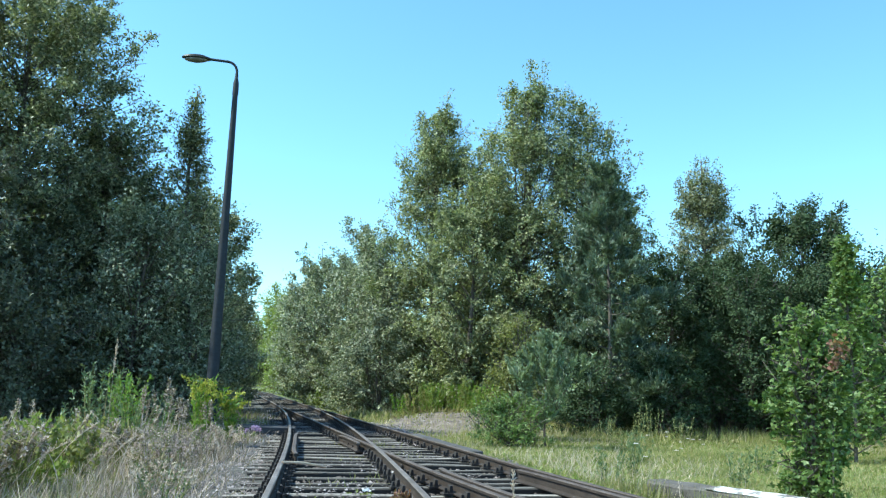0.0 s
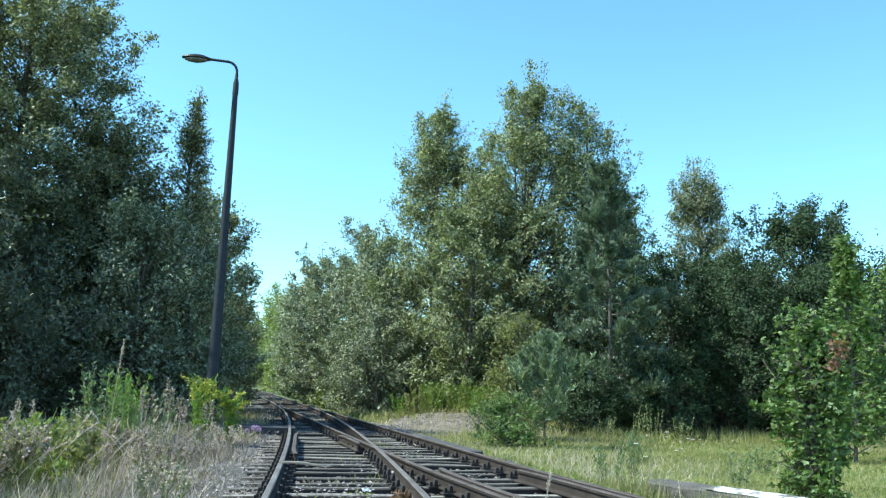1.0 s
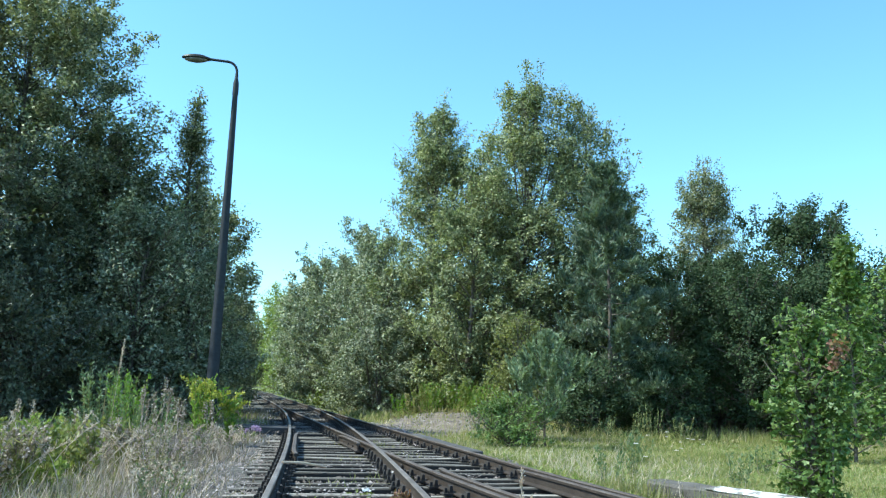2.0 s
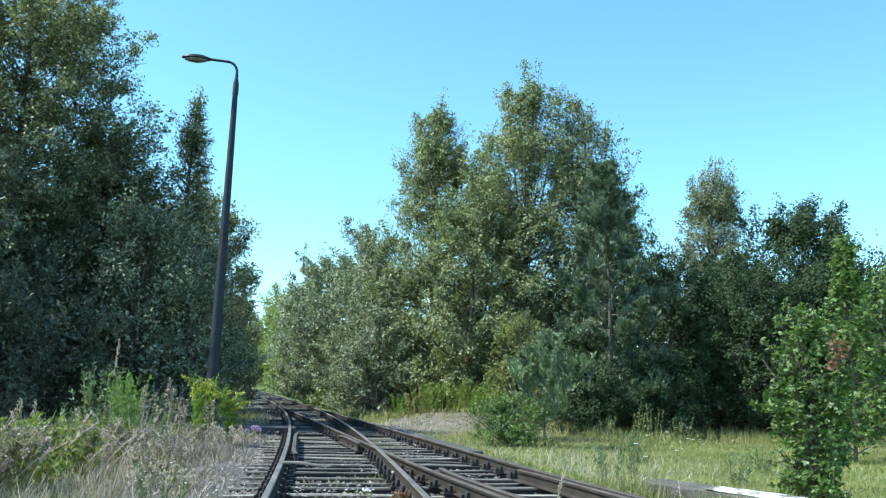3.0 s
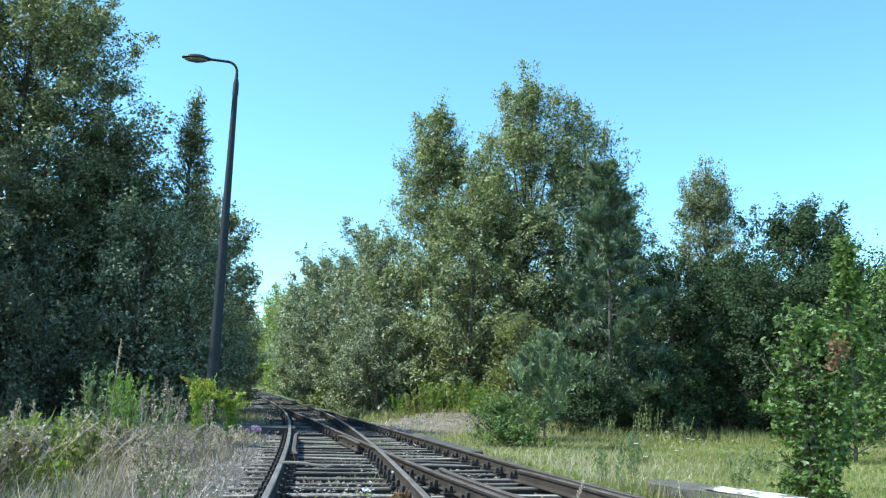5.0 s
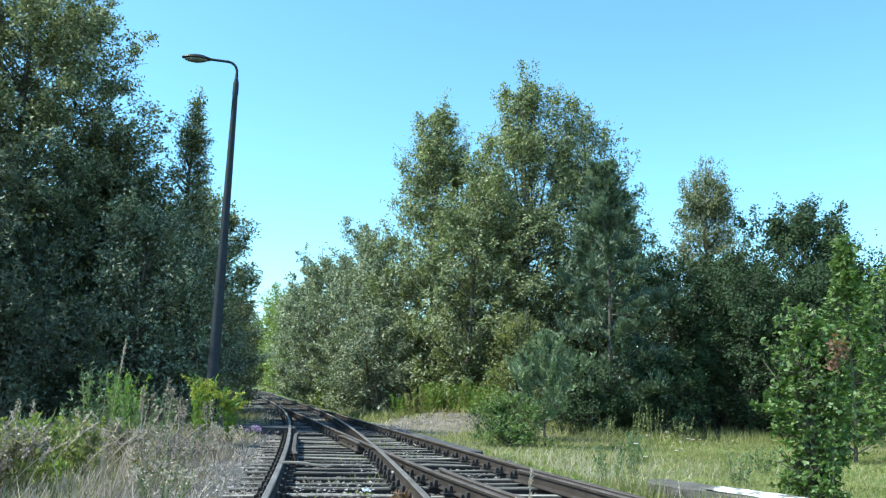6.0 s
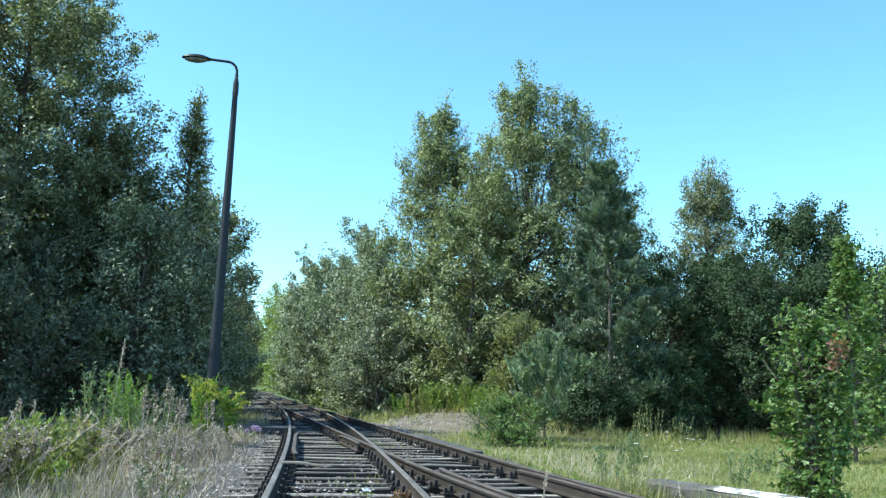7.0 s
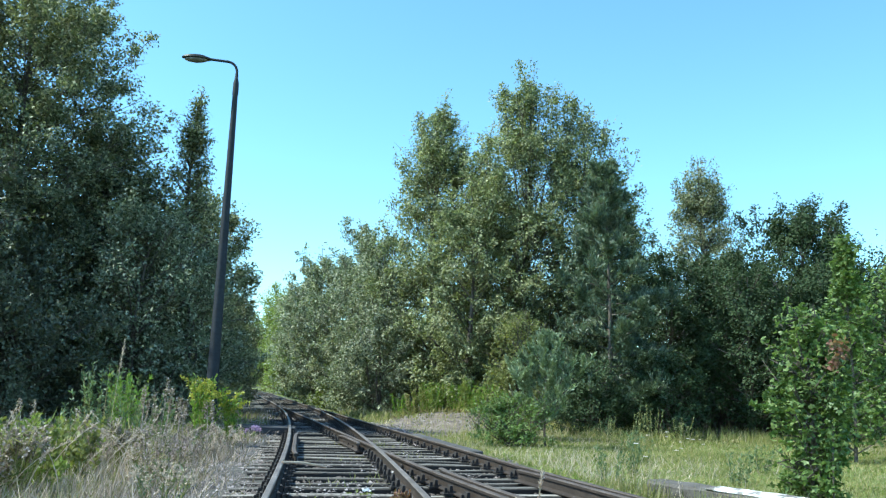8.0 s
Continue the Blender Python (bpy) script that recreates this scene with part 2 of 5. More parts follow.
def leaf_tips(rng, base, length, width, aim, spread=0.75, face=None):
    """Small leaves: one pointed triangle each; face: the way their upper sides turn."""
    n = len(base)
    d = rng.normal(size=(n, 3)) * spread + aim
    d /= np.linalg.norm(d, axis=1, keepdims=True) + 1e-9
    s = np.cross(d, rng.normal(size=(n, 3)) * (1.0 if face is None else 0.5) + (0 if face is None else face))
    s /= np.linalg.norm(s, axis=1, keepdims=True) + 1e-9
    L = (np.asarray(length) * rng.uniform(0.65, 1.35, n))[:, None]
    W = (np.asarray(width) * rng.uniform(0.7, 1.3, n))[:, None]
    foot = base + d * L * 0.2
    co = np.stack([foot - s * W / 2, foot + s * W / 2, base + d * L], 1).reshape(-1, 3)
    return co, np.arange(n * 3).reshape(-1, 3)


def lobed_leaves(rng, base, length, aim, spread=0.75):
    """Maple leaves: three pointed lobes spread from one stalk."""
    n = len(base)
    d = rng.normal(size=(n, 3)) * spread + aim
    d /= np.linalg.norm(d, axis=1, keepdims=True) + 1e-9
    s = np.cross(d, rng.normal(size=(n, 3)) * 0.6 + np.array([0, 0, 1.0]))
    s /= np.linalg.norm(s, axis=1, keepdims=True) + 1e-9
    nn = np.cross(d, s)
    L = (length * rng.uniform(0.65, 1.35, n))[:, None]
    out = []
    for turn, reach in ((0, 1.0), (0.95, 0.82), (-0.95, 0.82)):
        e = d * math.cos(turn) + s * math.sin(turn)
        f = s * math.cos(turn) - d * math.sin(turn)
        mid = base + e * L * reach * 0.5 + nn * L * 0.06
        out.append(np.stack([base, mid + f * L * 0.27, base + e * L * reach - nn * L * 0.08, mid - f * L * 0.27], 1))
    return np.stack(out, 1).reshape(-1, 3), np.arange(n * 12).reshape(-1, 4)


# ---- plan of the place ----
def near_bend(y):
    """The main line eases to the east at its near end."""
    return np.clip(13.5 - np.clip(np.asarray(y, float), 5, None), 0, None) ** 2 * 0.006


def main_x(y):
    y = np.asarray(y, float)
    return 3.5 - 0.25 * y - np.clip(y - 60, 0, None) ** 2 / 600 + near_bend(y)


def split(y):
    """How far the branch stands off the main line."""
    return np.clip(48.3 - np.asarray(y, float), 0, None) ** 2 / 711 + near_bend(y)


def climb(y):
    """The far line rises a little before it bends out of sight."""
    return 0.00017 * np.clip(np.asarray(y, float) - 40, 0, 80) ** 2


def soft(x, a, b):
    t = np.clip((np.asarray(x, float) - a) / (b - a), 0, 1)
    return t * t * (3 - 2 * t)


def wave(x, y, s, k=0.0):
    return (np.sin(x * s + 1.3 * k + 0.7 * np.sin(y * s * 0.8 + k)) + np.sin(y * s * 1.13 + 2.1 * k + 0.9 * np.sin(x * s * 0.7 - k))
            + 0.5 * np.sin(x * s * 2.3 - y * s * 1.9 + k)) / 2.5


def ground_z(x, y):
    x, y = np.asarray(x, float), np.asarray(y, float)
    c = main_x(y)
    right = x - (c + 1.5)
    left = (c - split(y) - 1.5) - x
    z = -0.05 - 0.03 * soft(-right, 0.5, 0.9) * soft(-left, 0.5, 0.9)
    z = z - 0.20 * soft(right, 0, 1.6) * soft(y, 5, 9) - 0.02 * soft(left, 0, 1.2)
    z = z + 0.06 * wave(x, y, 0.55, 1) * soft(right, 0.4, 3) + 0.05 * wave(x, y, 0.7, 2) * soft(left, 0.6, 3)
    z = z + (0.58 + 0.06 * wave(x, y, 2.2, 7)) * np.exp(-((x - 0.8) / 2.8) ** 2 - ((y - 33.5) / 3.6) ** 2) * soft(right, 0.1, 1.6)
    z = z + 0.25 * soft(right, 14, 40) + 0.3 * soft(left, 5, 14)
    return z + climb(y)


def bare_at(x, y):
    x, y = np.asarray(x, float), np.asarray(y, float)
    right = x - (main_x(y) + 1.0)
    along = np.exp(-((x - (-1.1 + 0.22 * (y - 26))) / (1.8 + 0.1 * np.abs(y - 27))) ** 2) * soft(y, 19, 24) * soft(-y, -37, -33)
    path = along * soft(right, 0.0, 0.4) * 1.5 + 0.15 * wave(x, y, 2.3, 4) * along
    wood = soft(y + 0.5 * wave(x, y, 0.8, 3), 30.5, 32.5) * soft(x, 6, 8) + soft(-x - 0.25 * y, 3.0, 5.0) * soft(y, 17.5, 19.5)
    return np.clip(path + wood, 0, 1)


def grit_at(x, y):
    x, y = np.asarray(x, float), np.asarray(y, float)
    c = main_x(y)
    right = x - (c + 1.3)
    left = (c - split(y) - 1.3) - x
    n = 0.45 * wave(x, y, 1.7, 3)
    return np.clip(1 - soft(right + n, 0.1, 0.7) - soft(left + n, 0.9, 2.4), 0, 1)


def ground():
    xs = np.concatenate([[-900, -300, -120, -60], np.arange(-34, -12, 1.0), np.arange(-12, 12, 0.2), np.arange(12, 34, 1.0), [60, 120, 300, 900]])
    ys = np.concatenate([[-900, -500, -100, -30, -10, -4], np.arange(0, 40, 0.25), np.arange(40, 70, 1.5), [80, 100, 140, 200, 320, 600, 1500]])
    X, Y = np.meshgrid(xs, ys)
    Z = ground_z(X, Y)
    co = np.stack([X, Y, Z], -1).reshape(-1, 3)
    w = len(xs)
    i, j = np.meshgrid(np.arange(len(ys) - 1), np.arange(w - 1), indexing="ij")
    q = np.stack([i * w + j, i * w + j + 1, (i + 1) * w + j + 1, (i + 1) * w + j], -1).reshape(-1, 4)
    ob = part_np("ground", co, q, M_GROUND, smooth=True)
    for key, vals in (("grit", grit_at(X, Y)), ("bare", bare_at(X, Y))):
        at = ob.data.attributes.new(key, "FLOAT", "POINT")
        at.data.foreach_set("value", np.ascontiguousarray(vals.ravel(), dtype=np.float32))
    tagged(ob, "grassy railway verge with grey ballast and a bare earth path", "ground", kind="structure")


ground()

SWAY = []          # (object, place in its parent, list of (seconds, degrees about y, degrees about x))


# ---- trees ----
def gentle(seed, amp):
    """A quiet sway in the wind."""
    r = random.Random(seed)
    a, b, c = r.uniform(0, 6.28), r.uniform(0, 6.28), r.uniform(0, 6.28)
    f = r.uniform(0.85, 1.2)
    return [(t, amp * (0.6 * math.sin(1.5 * f * t + a) + 0.4 * math.sin(3.3 * f * t + b)), amp * 0.5 * math.sin(1.9 * f * t + c))
            for t in [0.5 * i for i in range(17)]]


def swing(values, scale, seed):
    """A sway that follows given deflections at the half seconds 0-1.5, 3-4.5 and 6-8; scale: degrees for each unit."""
    ts = (0, 0.5, 1.0, 1.5, 3.0, 3.5, 4.0, 4.5, 6.0, 6.5, 7.0, 7.5, 8.0)
    r = random.Random(seed)
    a = r.uniform(0, 6.28)
    return [(t, v * scale, 0.25 * math.sin(1.7 * t + a)) for t, v in zip(ts, values)]


PROFILES = {
    "round": lambda u: math.sqrt(max(0.05, 1 - ((u - 0.4) / 0.63) ** 2)),
    "poplar": lambda u: max(0.10, min(1, 1.4 * math.sqrt(1 - u))) * min(1, 0.8 + 0.6 * u),
    "cone": lambda u: max(0.06, 1.05 * (1 - u) ** 0.85) * min(1, 0.55 + 2.2 * u),
    "spire": lambda u: max(0.05, (1 - u) ** 1.1) * min(1, 0.5 + 2.5 * u),
    "pine": lambda u: max(0.07, 1 - 0.92 * u ** 1.25) * min(1, 0.7 + 1.5 * u),
    "bush": lambda u: max(0.15, math.sqrt(max(0, 1 - u ** 2.2))),
}


def plant_tree(name, label, x, y, height, radius, leaf, seed, profile="round", foot=0.15, limbs=34, leaves=26000, size=0.13,
               rise=35, droop=0.0, lean=(0, 0), clump=0.17, top_sway=None, amp=0.5, needle=False, group="trees beside the track",
               category="tree", cut=0.6, sink=0.0, stems=1, slim=0.62, twigs=13, shoot=0.85, erect=0.55, wood=1.0,
               fill=0.55, leaders=(), lobed=False):
    rng = np.random.default_rng(seed)
    leaves, size = (int(leaves * 0.5), size * 0.98) if lobed else (int(leaves * (0.75 if needle else 1.2)), size * (1.1 if needle else 1.04))
    thin = 0.35 if profile in ("spire", "poplar") else 0.8
    z0 = float(ground_z(x, y)) - 0.06 - sink
    root = thing(name, label, category, (x, y, z0), group)
    prof = PROFILES[profile]
    th = np.linspace(0, 1, 14)
    wob = 0.012 * height
    stem = np.stack([lean[0] * th ** 1.2 + wob * np.sin(th * 5 + seed), lean[1] * th + wob * np.sin(th * 4 + 2 * seed), th * height], 1)
    stem[0, :2] = 0

    def on_stem(t):
        return np.array([np.interp(t, th, stem[:, k]) for k in range(3)])
    r0 = wood * (0.011 * height + 0.02)
    rad = r0 * (1 - 0.93 * th) + 0.008
    trunk_cut = int(round(cut * 13))
    piv = stem[trunk_cut]
    groups = {"top": ([], []), 0: ([], []), 1: ([], []), 2: ([], [])}
    low_stem = [tube(stem[:trunk_cut + 1], rad[:trunk_cut + 1], 9)]
    for s in range(stems - 1):
        a = rng.uniform(0, 6.28)
        out = np.stack([np.cos(a) * radius * 0.45 * th[:9] ** 0.8, np.sin(a) * radius * 0.45 * th[:9] ** 0.8, th[:9] * height], 1)
        low_stem.append(tube(out, rad[:9] * 0.7, 7))
    groups["top"][0].append(tube(stem[trunk_cut:] - piv, rad[trunk_cut:], 7))
    golden = rng.uniform(0, 6.28)
    for i in range(limbs):
        u = (i + rng.uniform(0, 0.9)) / limbs
        t = foot + (0.985 - foot) * u
        golden += 2.399 + rng.normal(0, 0.25)
        L = radius * prof(u) * (rng.uniform(0.8, 1.15) if i % 5 else rng.uniform(0.4, 0.75))
        up = math.radians(min(78, rise * (0.6 + 0.7 * u) + 22 * max(0, u - 0.7) / 0.3 + rng.normal(0, 7)))
        d = np.array([math.cos(golden) * math.cos(up), math.sin(golden) * math.cos(up), math.sin(up)])
        s = np.linspace(0, 1, 6)
        b0 = on_stem(max(0.02, t - (0 if profile == "pine" else min(0.55 * t, 0.62 * L * math.tan(up) / height))))
        line = b0 + d * (L / max(0.35, math.cos(up)) * s)[:, None] * 0.92
        over = line[-1, 2] - height * 1.0
        if over > 0:
            line[:, 2] -= over * s * rng.uniform(0.8, 1.15)
        line[:, 2] += -droop * L * s ** 2 + 0.10 * L * s ** 2 * (profile == "pine")
        line += rng.normal(0, 0.03 * L, (6, 3)) * s[:, None]
        key = "top" if t > cut else int((golden % 6.283) // 2.0944)
        lw, ll = groups[key]
        lw.append(tube(line, (r0 * 0.38 * wood * (1 - t) + 0.012) * (1 - 0.85 * s), 5))
        for k in range(twigs):
            sp = rng.uniform(0.3, 1.0) ** 0.6 if k % 4 else rng.uniform(0.08, 0.7)
            p = np.array([np.interp(sp, s, line[:, q]) for q in range(3)])
            tw = d * 0.55 + rng.normal(0, 0.55, 3)
            tw[2] += erect - droop
            tw = tw / np.linalg.norm(tw) * shoot * rng.uniform(0.45, 1.1) * (0.6 + 0.4 * prof(u))
            ll.append((p, p + tw, d))
            if k % 3 == 0:
                lw.append(tube(np.stack([p, p + tw * 0.5, p + tw]), [0.012, 0.008, 0.004], 3))
    # leafy sprays that close the lobed outline of the crown
    ph = rng.uniform(0, 6.28, 4)
    for k in range(0 if needle else int(limbs * twigs * fill)):
        u = rng.uniform(0, 0.97)
        ang = rng.uniform(0, 6.28)
        lobe = 0.9 + 0.10 * math.sin(3 * ang + 9 * u + ph[0]) + 0.08 * math.sin(5 * ang - 14 * u + ph[1]) + 0.07 * math.sin(21 * u + ph[2])
        rr = radius * prof(u) * lobe * math.sqrt(rng.uniform(0.12, 1.0))
        t = foot + (0.985 - foot) * u
        d = np.array([math.cos(ang), math.sin(ang), 0.4])
        p = on_stem(t) + d * np.array([rr, rr, 0])
        tw = (d * 0.5 + rng.normal(0, 0.4, 3) + np.array([0, 0, erect - droop])) * shoot * rng.uniform(0.35, 0.8)
        lw, ll = groups["top" if t > cut else int((ang % 6.283) // 2.0944)]
        ll.append((p - tw * 0.4, p + tw * 0.6, d))
        if k % 9 == 0:
            lw.append(tube(np.stack([on_stem(max(0.03, t - 0.35 * rr / height)), p - tw * 0.4, p + tw * 0.6]), [0.016, 0.009, 0.004], 3))
    # upright leading shoots with pointed tips
    for dx, dy, top in leaders:
        tip = np.array([dx, dy, top])
        low = on_stem(0.5)
        s = np.linspace(0, 1, 7)[:, None]
        line = low + (tip - low) * np.concatenate([s ** 0.75, s ** 0.75, s], 1)
        groups["top"][0].append(tube(line, 0.05 * (1 - 0.9 * s[:, 0]), 5))
        for k in range(46):
            f = rng.uniform(0.45, 1.0)
            p = np.array([np.interp(f, s[:, 0], line[:, q]) for q in range(3)])
            a = rng.uniform(0, 6.28)
            w = 0.18 + 1.3 * (1 - f)
            groups["top"][1].append((p, p + np.array([math.cos(a) * w * 0.55, math.sin(a) * w * 0.55, 0.35 + 0.5 * w]), np.array([math.cos(a) * 0.4, math.sin(a) * 0.4, 0.9])))
    for k in range(8):
        t = rng.uniform(0.86, 1.0)
        p = on_stem(t)
        tw = np.array([rng.normal(0, 0.5), rng.normal(0, 0.5), 0.9]) * shoot * 0.6 * (1.25 - t) / 0.25
        groups["top"][1].append((p, p + tw, np.array([0, 0, 1.0])))
    total = sum(len(g[1]) for g in groups.values())
    per = max(4, int(leaves / max(1, total)))
    for key, (lw, ll) in groups.items():
        if not ll and key != "top":
            continue
        at = piv if key == "top" else on_stem(foot * 0.6)
        nm = "treetop" if key == "top" else "bough"
        shift = 0 if key == "top" else at
        if not lw:
            continue
        if key != "top":
            lw.append(tube(stem[:trunk_cut + 1], rad[:trunk_cut + 1] * 0.6, 5))
        co, q = join_np([(c - (shift if (key != "top" or k > 0) else 0) - (piv if key == "top" and k > 0 else 0), qq) for k, (c, qq) in enumerate(lw)])
        bough = part_np(nm, co, q, M_BARK, root, at=at, smooth=True)
        if ll:
            a = np.array([v[0] for v in ll])
            b = np.array([v[1] for v in ll])
            dirs = np.array([v[2] for v in ll])
            n = len(a)
            k3 = a * (4.2 / (0.7 + 0.11 * height)) + seed
            mass = (np.sin(k3[:, 0] + 1.3 * np.sin(k3[:, 2])) + np.sin(k3[:, 1] + 1.1 * np.sin(k3[:, 0] + 2)) + np.sin(1.2 * k3[:, 2] + np.sin(k3[:, 1]))) / 3
            k3 = k3 * 2.3 + 1.0
            mass += (np.sin(k3[:, 0] + 1.2 * np.sin(k3[:, 1])) + np.sin(k3[:, 1] + 1.4 * np.sin(k3[:, 2])) + np.sin(k3[:, 2] + np.sin(k3[:, 0]))) / 3
            mass = np.clip(1.0 + 1.7 * mass, 0.10, 2.5)          # leafy masses with gaps between them
            idx = np.repeat(np.arange(n), np.clip(rng.poisson(per * mass * rng.uniform(0.35, 1.65, n) * (thin + (1 - thin) * np.clip((1.02 - b[:, 2] / height) / 0.22, 0, 1))), 2, None))
            f = rng.uniform(-0.05, 1.05, len(idx))[:, None]
            sig = clump * rng.uniform(0.6, 1.25, n)[idx][:, None] * (1.15 - 0.75 * np.clip(f, 0, 1))
            pos = a[idx] + (b - a)[idx] * f + np.clip(rng.normal(0, 1, (len(idx), 3)), -1.9, 1.9) * sig * np.array([1, 1, 0.8])
            aim = dirs[idx] * 0.4 + np.array([0, 0, 0.35 if needle else -0.25])
            if needle:
                aim = (b - a)[idx] / (np.linalg.norm((b - a)[idx], axis=1, keepdims=True) + 1e-6) * 0.9 + np.array([0, 0, 0.5])
            if lobed:
                co, q = lobed_leaves(rng, pos - at, size, aim * 0.6 + np.array([0, -0.25, 0]))
            else:
                co, q = leaf_tips(rng, pos - at, size, size * (0.3 if needle else slim), aim, 0.45 if needle else 0.75, None if needle else dirs[idx] * 0.7 + np.array([0, 0, 0.6]))
            part_np("foliage", co, q, leaf, bough)
        SWAY.append((bough, Vector(at), (top_sway if key == "top" and top_sway else gentle(seed * 7 + len(SWAY), amp * (1.3 if key == "top" else 0.7)))))
    co, q = join_np(low_stem)
    part_np("trunk", co, q, M_BARK, root, smooth=True)
    return root


# the edge of the wood on the west side of the line
plant_tree("birch_tree", "tall broad birch with dense dark green crown at wood edge", -12.75, 24.3, 13.4, 4.45, M_BIRCH, 11, "round", 0.05, 165, 124000, 0.115, 30, 0.12, twigs=12, fill=0.9, amp=0.35)
plant_tree("birch_tree", "tall leafy birch behind other trees at wood edge", -15.0, 21.6, 12.4, 4.0, M_BIRCH, 12, "round", 0.06, 80, 30000, 0.135, 32, 0.12, twigs=13, amp=0.35)
plant_tree("birch_tree", "slender young birch with thin pointed leafy top", -8.4, 26.5, 10.6, 2.9, M_BIRCH, 13, "spire", 0.06, 90, 17000, 0.10, 40, 0.08, lean=(0.45, 0), shoot=0.6, clump=0.13, fill=0.8,
           top_sway=swing([-3, -2, 0, 0, 1, 1, 0, -2, 0, 0, 1, 1, 3], 0.3, 13))
plant_tree("birch_tree", "leafy birch filling the wood edge", -10.1, 25.2, 8.6, 2.1, M_BIRCH, 20, "round", 0.05, 90, 42000, 0.11, 34, 0.1, twigs=12, amp=0.35)
plant_tree("alder_tree", "mid-height alder with dark leaves behind lamp post", -9.2, 33.0, 8.6, 2.3, M_BIRCH, 14, "round", 0.06, 34, 22000, 0.13, 30, 0.05, amp=0.4)
# lighter birch leaf on this shaded alder stands in for sunlit leaves
plant_tree("alder_tree", "dark bushy alder in shade at wood edge", -10.6, 25.5, 7.4, 3.3, M_BIRCH, 15, "round", 0.04, 36, 26000, 0.12, 30, 0.05, amp=0.3)
plant_tree("alder_tree", "dark shaded alder with bare lower stems", -13.4, 22.5, 7.2, 3.4, M_DARK, 16, "round", 0.10, 36, 24000, 0.12, 30, 0.05, amp=0.3, stems=3)
# pale willow leaf paints sunlight onto an alder that stands in shadow
plant_tree("alder_tree", "small alder beside lamp post, leaves paled as if sunlit", -7.4, 24.8, 5.2, 2.0, M_ASPEN, 17, "bush", 0.03, 28, 15000, 0.11, 35, 0.0, amp=0.4, stems=3)
plant_tree("alder_tree", "low dense alder scrub in deep shade", -10.2, 20.4, 4.2, 2.3, M_DARK, 18, "bush", 0.03, 28, 16000, 0.10, 35, 0.0, amp=0.4, stems=3)
plant_tree("alder_tree", "dark leafy alder scrub under taller trees", -13.0, 18.2, 5.0, 2.6, M_DARK, 19, "bush", 0.03, 28, 16000, 0.10, 35, 0.0, amp=0.4, stems=3)

# the wood on the east side, far end first
plant_tree("willow_tree", "far pale green tree where the line disappears", -21.8, 112, 13.0, 3.6, M_LIGHT, 21, "round", 0.02, 26, 9000, 0.24, 30, amp=0.2, clump=0.32, shoot=1.3)
plant_tree("willow_tree", "far rounded willow beside the line", -18.2, 97, 10.8, 3.3, M_LIGHT, 22, "round", 0.02, 26, 9000, 0.22, 30, amp=0.2, clump=0.32, shoot=1.3)
plant_tree("willow_tree", "far bright green willow overhanging the line", -14.6, 82, 9.4, 3.2, M_LIGHT, 48, "round", 0.02, 30, 12000, 0.21, 30, amp=0.2, clump=0.32, shoot=1.3)
plant_tree("willow_tree", "far grey-green willow beside the line", -11.4, 70, 9.6, 3.0, M_ASPEN, 49, "round", 0.02, 30, 13000, 0.19, 30, amp=0.2, clump=0.3, shoot=1.2)
plant_tree("willow_tree", "grey-green willow with rounded crown beside the line", -8.1, 56, 10.4, 2.9, M_ASPEN, 23, "round", 0.04, 34, 18000, 0.17, 40, amp=0.3)
plant_tree("willow_tree", "tall grey-green willow above its neighbours", -5.6, 58, 12.6, 2.6, M_ASPEN, 24, "round", 0.05, 34, 18000, 0.17, 45, amp=0.3,
           top_sway=swing([3, 1, 1, 0, 1, 1, 0, -2, 0, 0, -2, -2, 0], 0.35, 24))
plant_tree("willow_tree", "silvery green willow with dense leaves to the ground", -5.0, 47, 8.2, 2.6, M_ASPEN, 25, "round", 0.02, 34, 19000, 0.15, 35, amp=0.3)
plant_tree("willow_tree", "broad silvery willow with leaves down to the grass", -2.6, 42, 7.4, 2.7, M_ASPEN, 26, "round", 0.02, 34, 20000, 0.14, 35, amp=0.3)
plant_tree("poplar_tree", "tall poplar with narrow crown and ragged top", -0.35, 40, 14.9, 2.9, M_POPLAR, 27, "poplar", 0.04, 140, 50000, 0.135, 42, twigs=10, clump=0.19, erect=0.75,
           top_sway=swing([8, 8, 3, 3, -6, -3, -6, -6, 1, 5, 5, 5, 3], 0.24, 27), cut=0.66, wood=0.75, leaders=((-0.9, 0.2, 13.9), (0.2, -0.4, 15.4), (1.3, 0.3, 13.2)))
plant_tree("poplar_tree", "very tall poplar with broad many-tipped crown", 3.8, 37, 15.4, 4.0, M_POPLAR, 28, "poplar", 0.04, 170, 68000, 0.13, 44, twigs=10, clump=0.19, erect=0.75,
           top_sway=swing([10, 10, 8, 4, -3, 0, -1, -4, -9, -9, -13, -10, -13], 0.24, 28), cut=0.66, wood=0.75, leaders=((-1.1, 0, 15.2), (-0.3, -0.6, 15.9), (0.45, 0.2, 16.4), (1.5, 0.3, 15.0), (2.2, -0.3, 14.2)))
plant_tree("poplar_tree", "tall poplar leaning into its neighbour", 6.2, 37.5, 14.3, 3.5, M_POPLAR, 29, "poplar", 0.04, 140, 52000, 0.13, 44, twigs=10, clump=0.19, erect=0.75,
           top_sway=swing([5, 6, 4, 2, -2, 1, 0, -3, -5, -4, -7, -5, -6], 0.24, 29), cut=0.62, wood=0.75, leaders=((-0.6, -0.3, 14.7), (0.5, 0.1, 14.3), (1.3, 0, 13.2)))
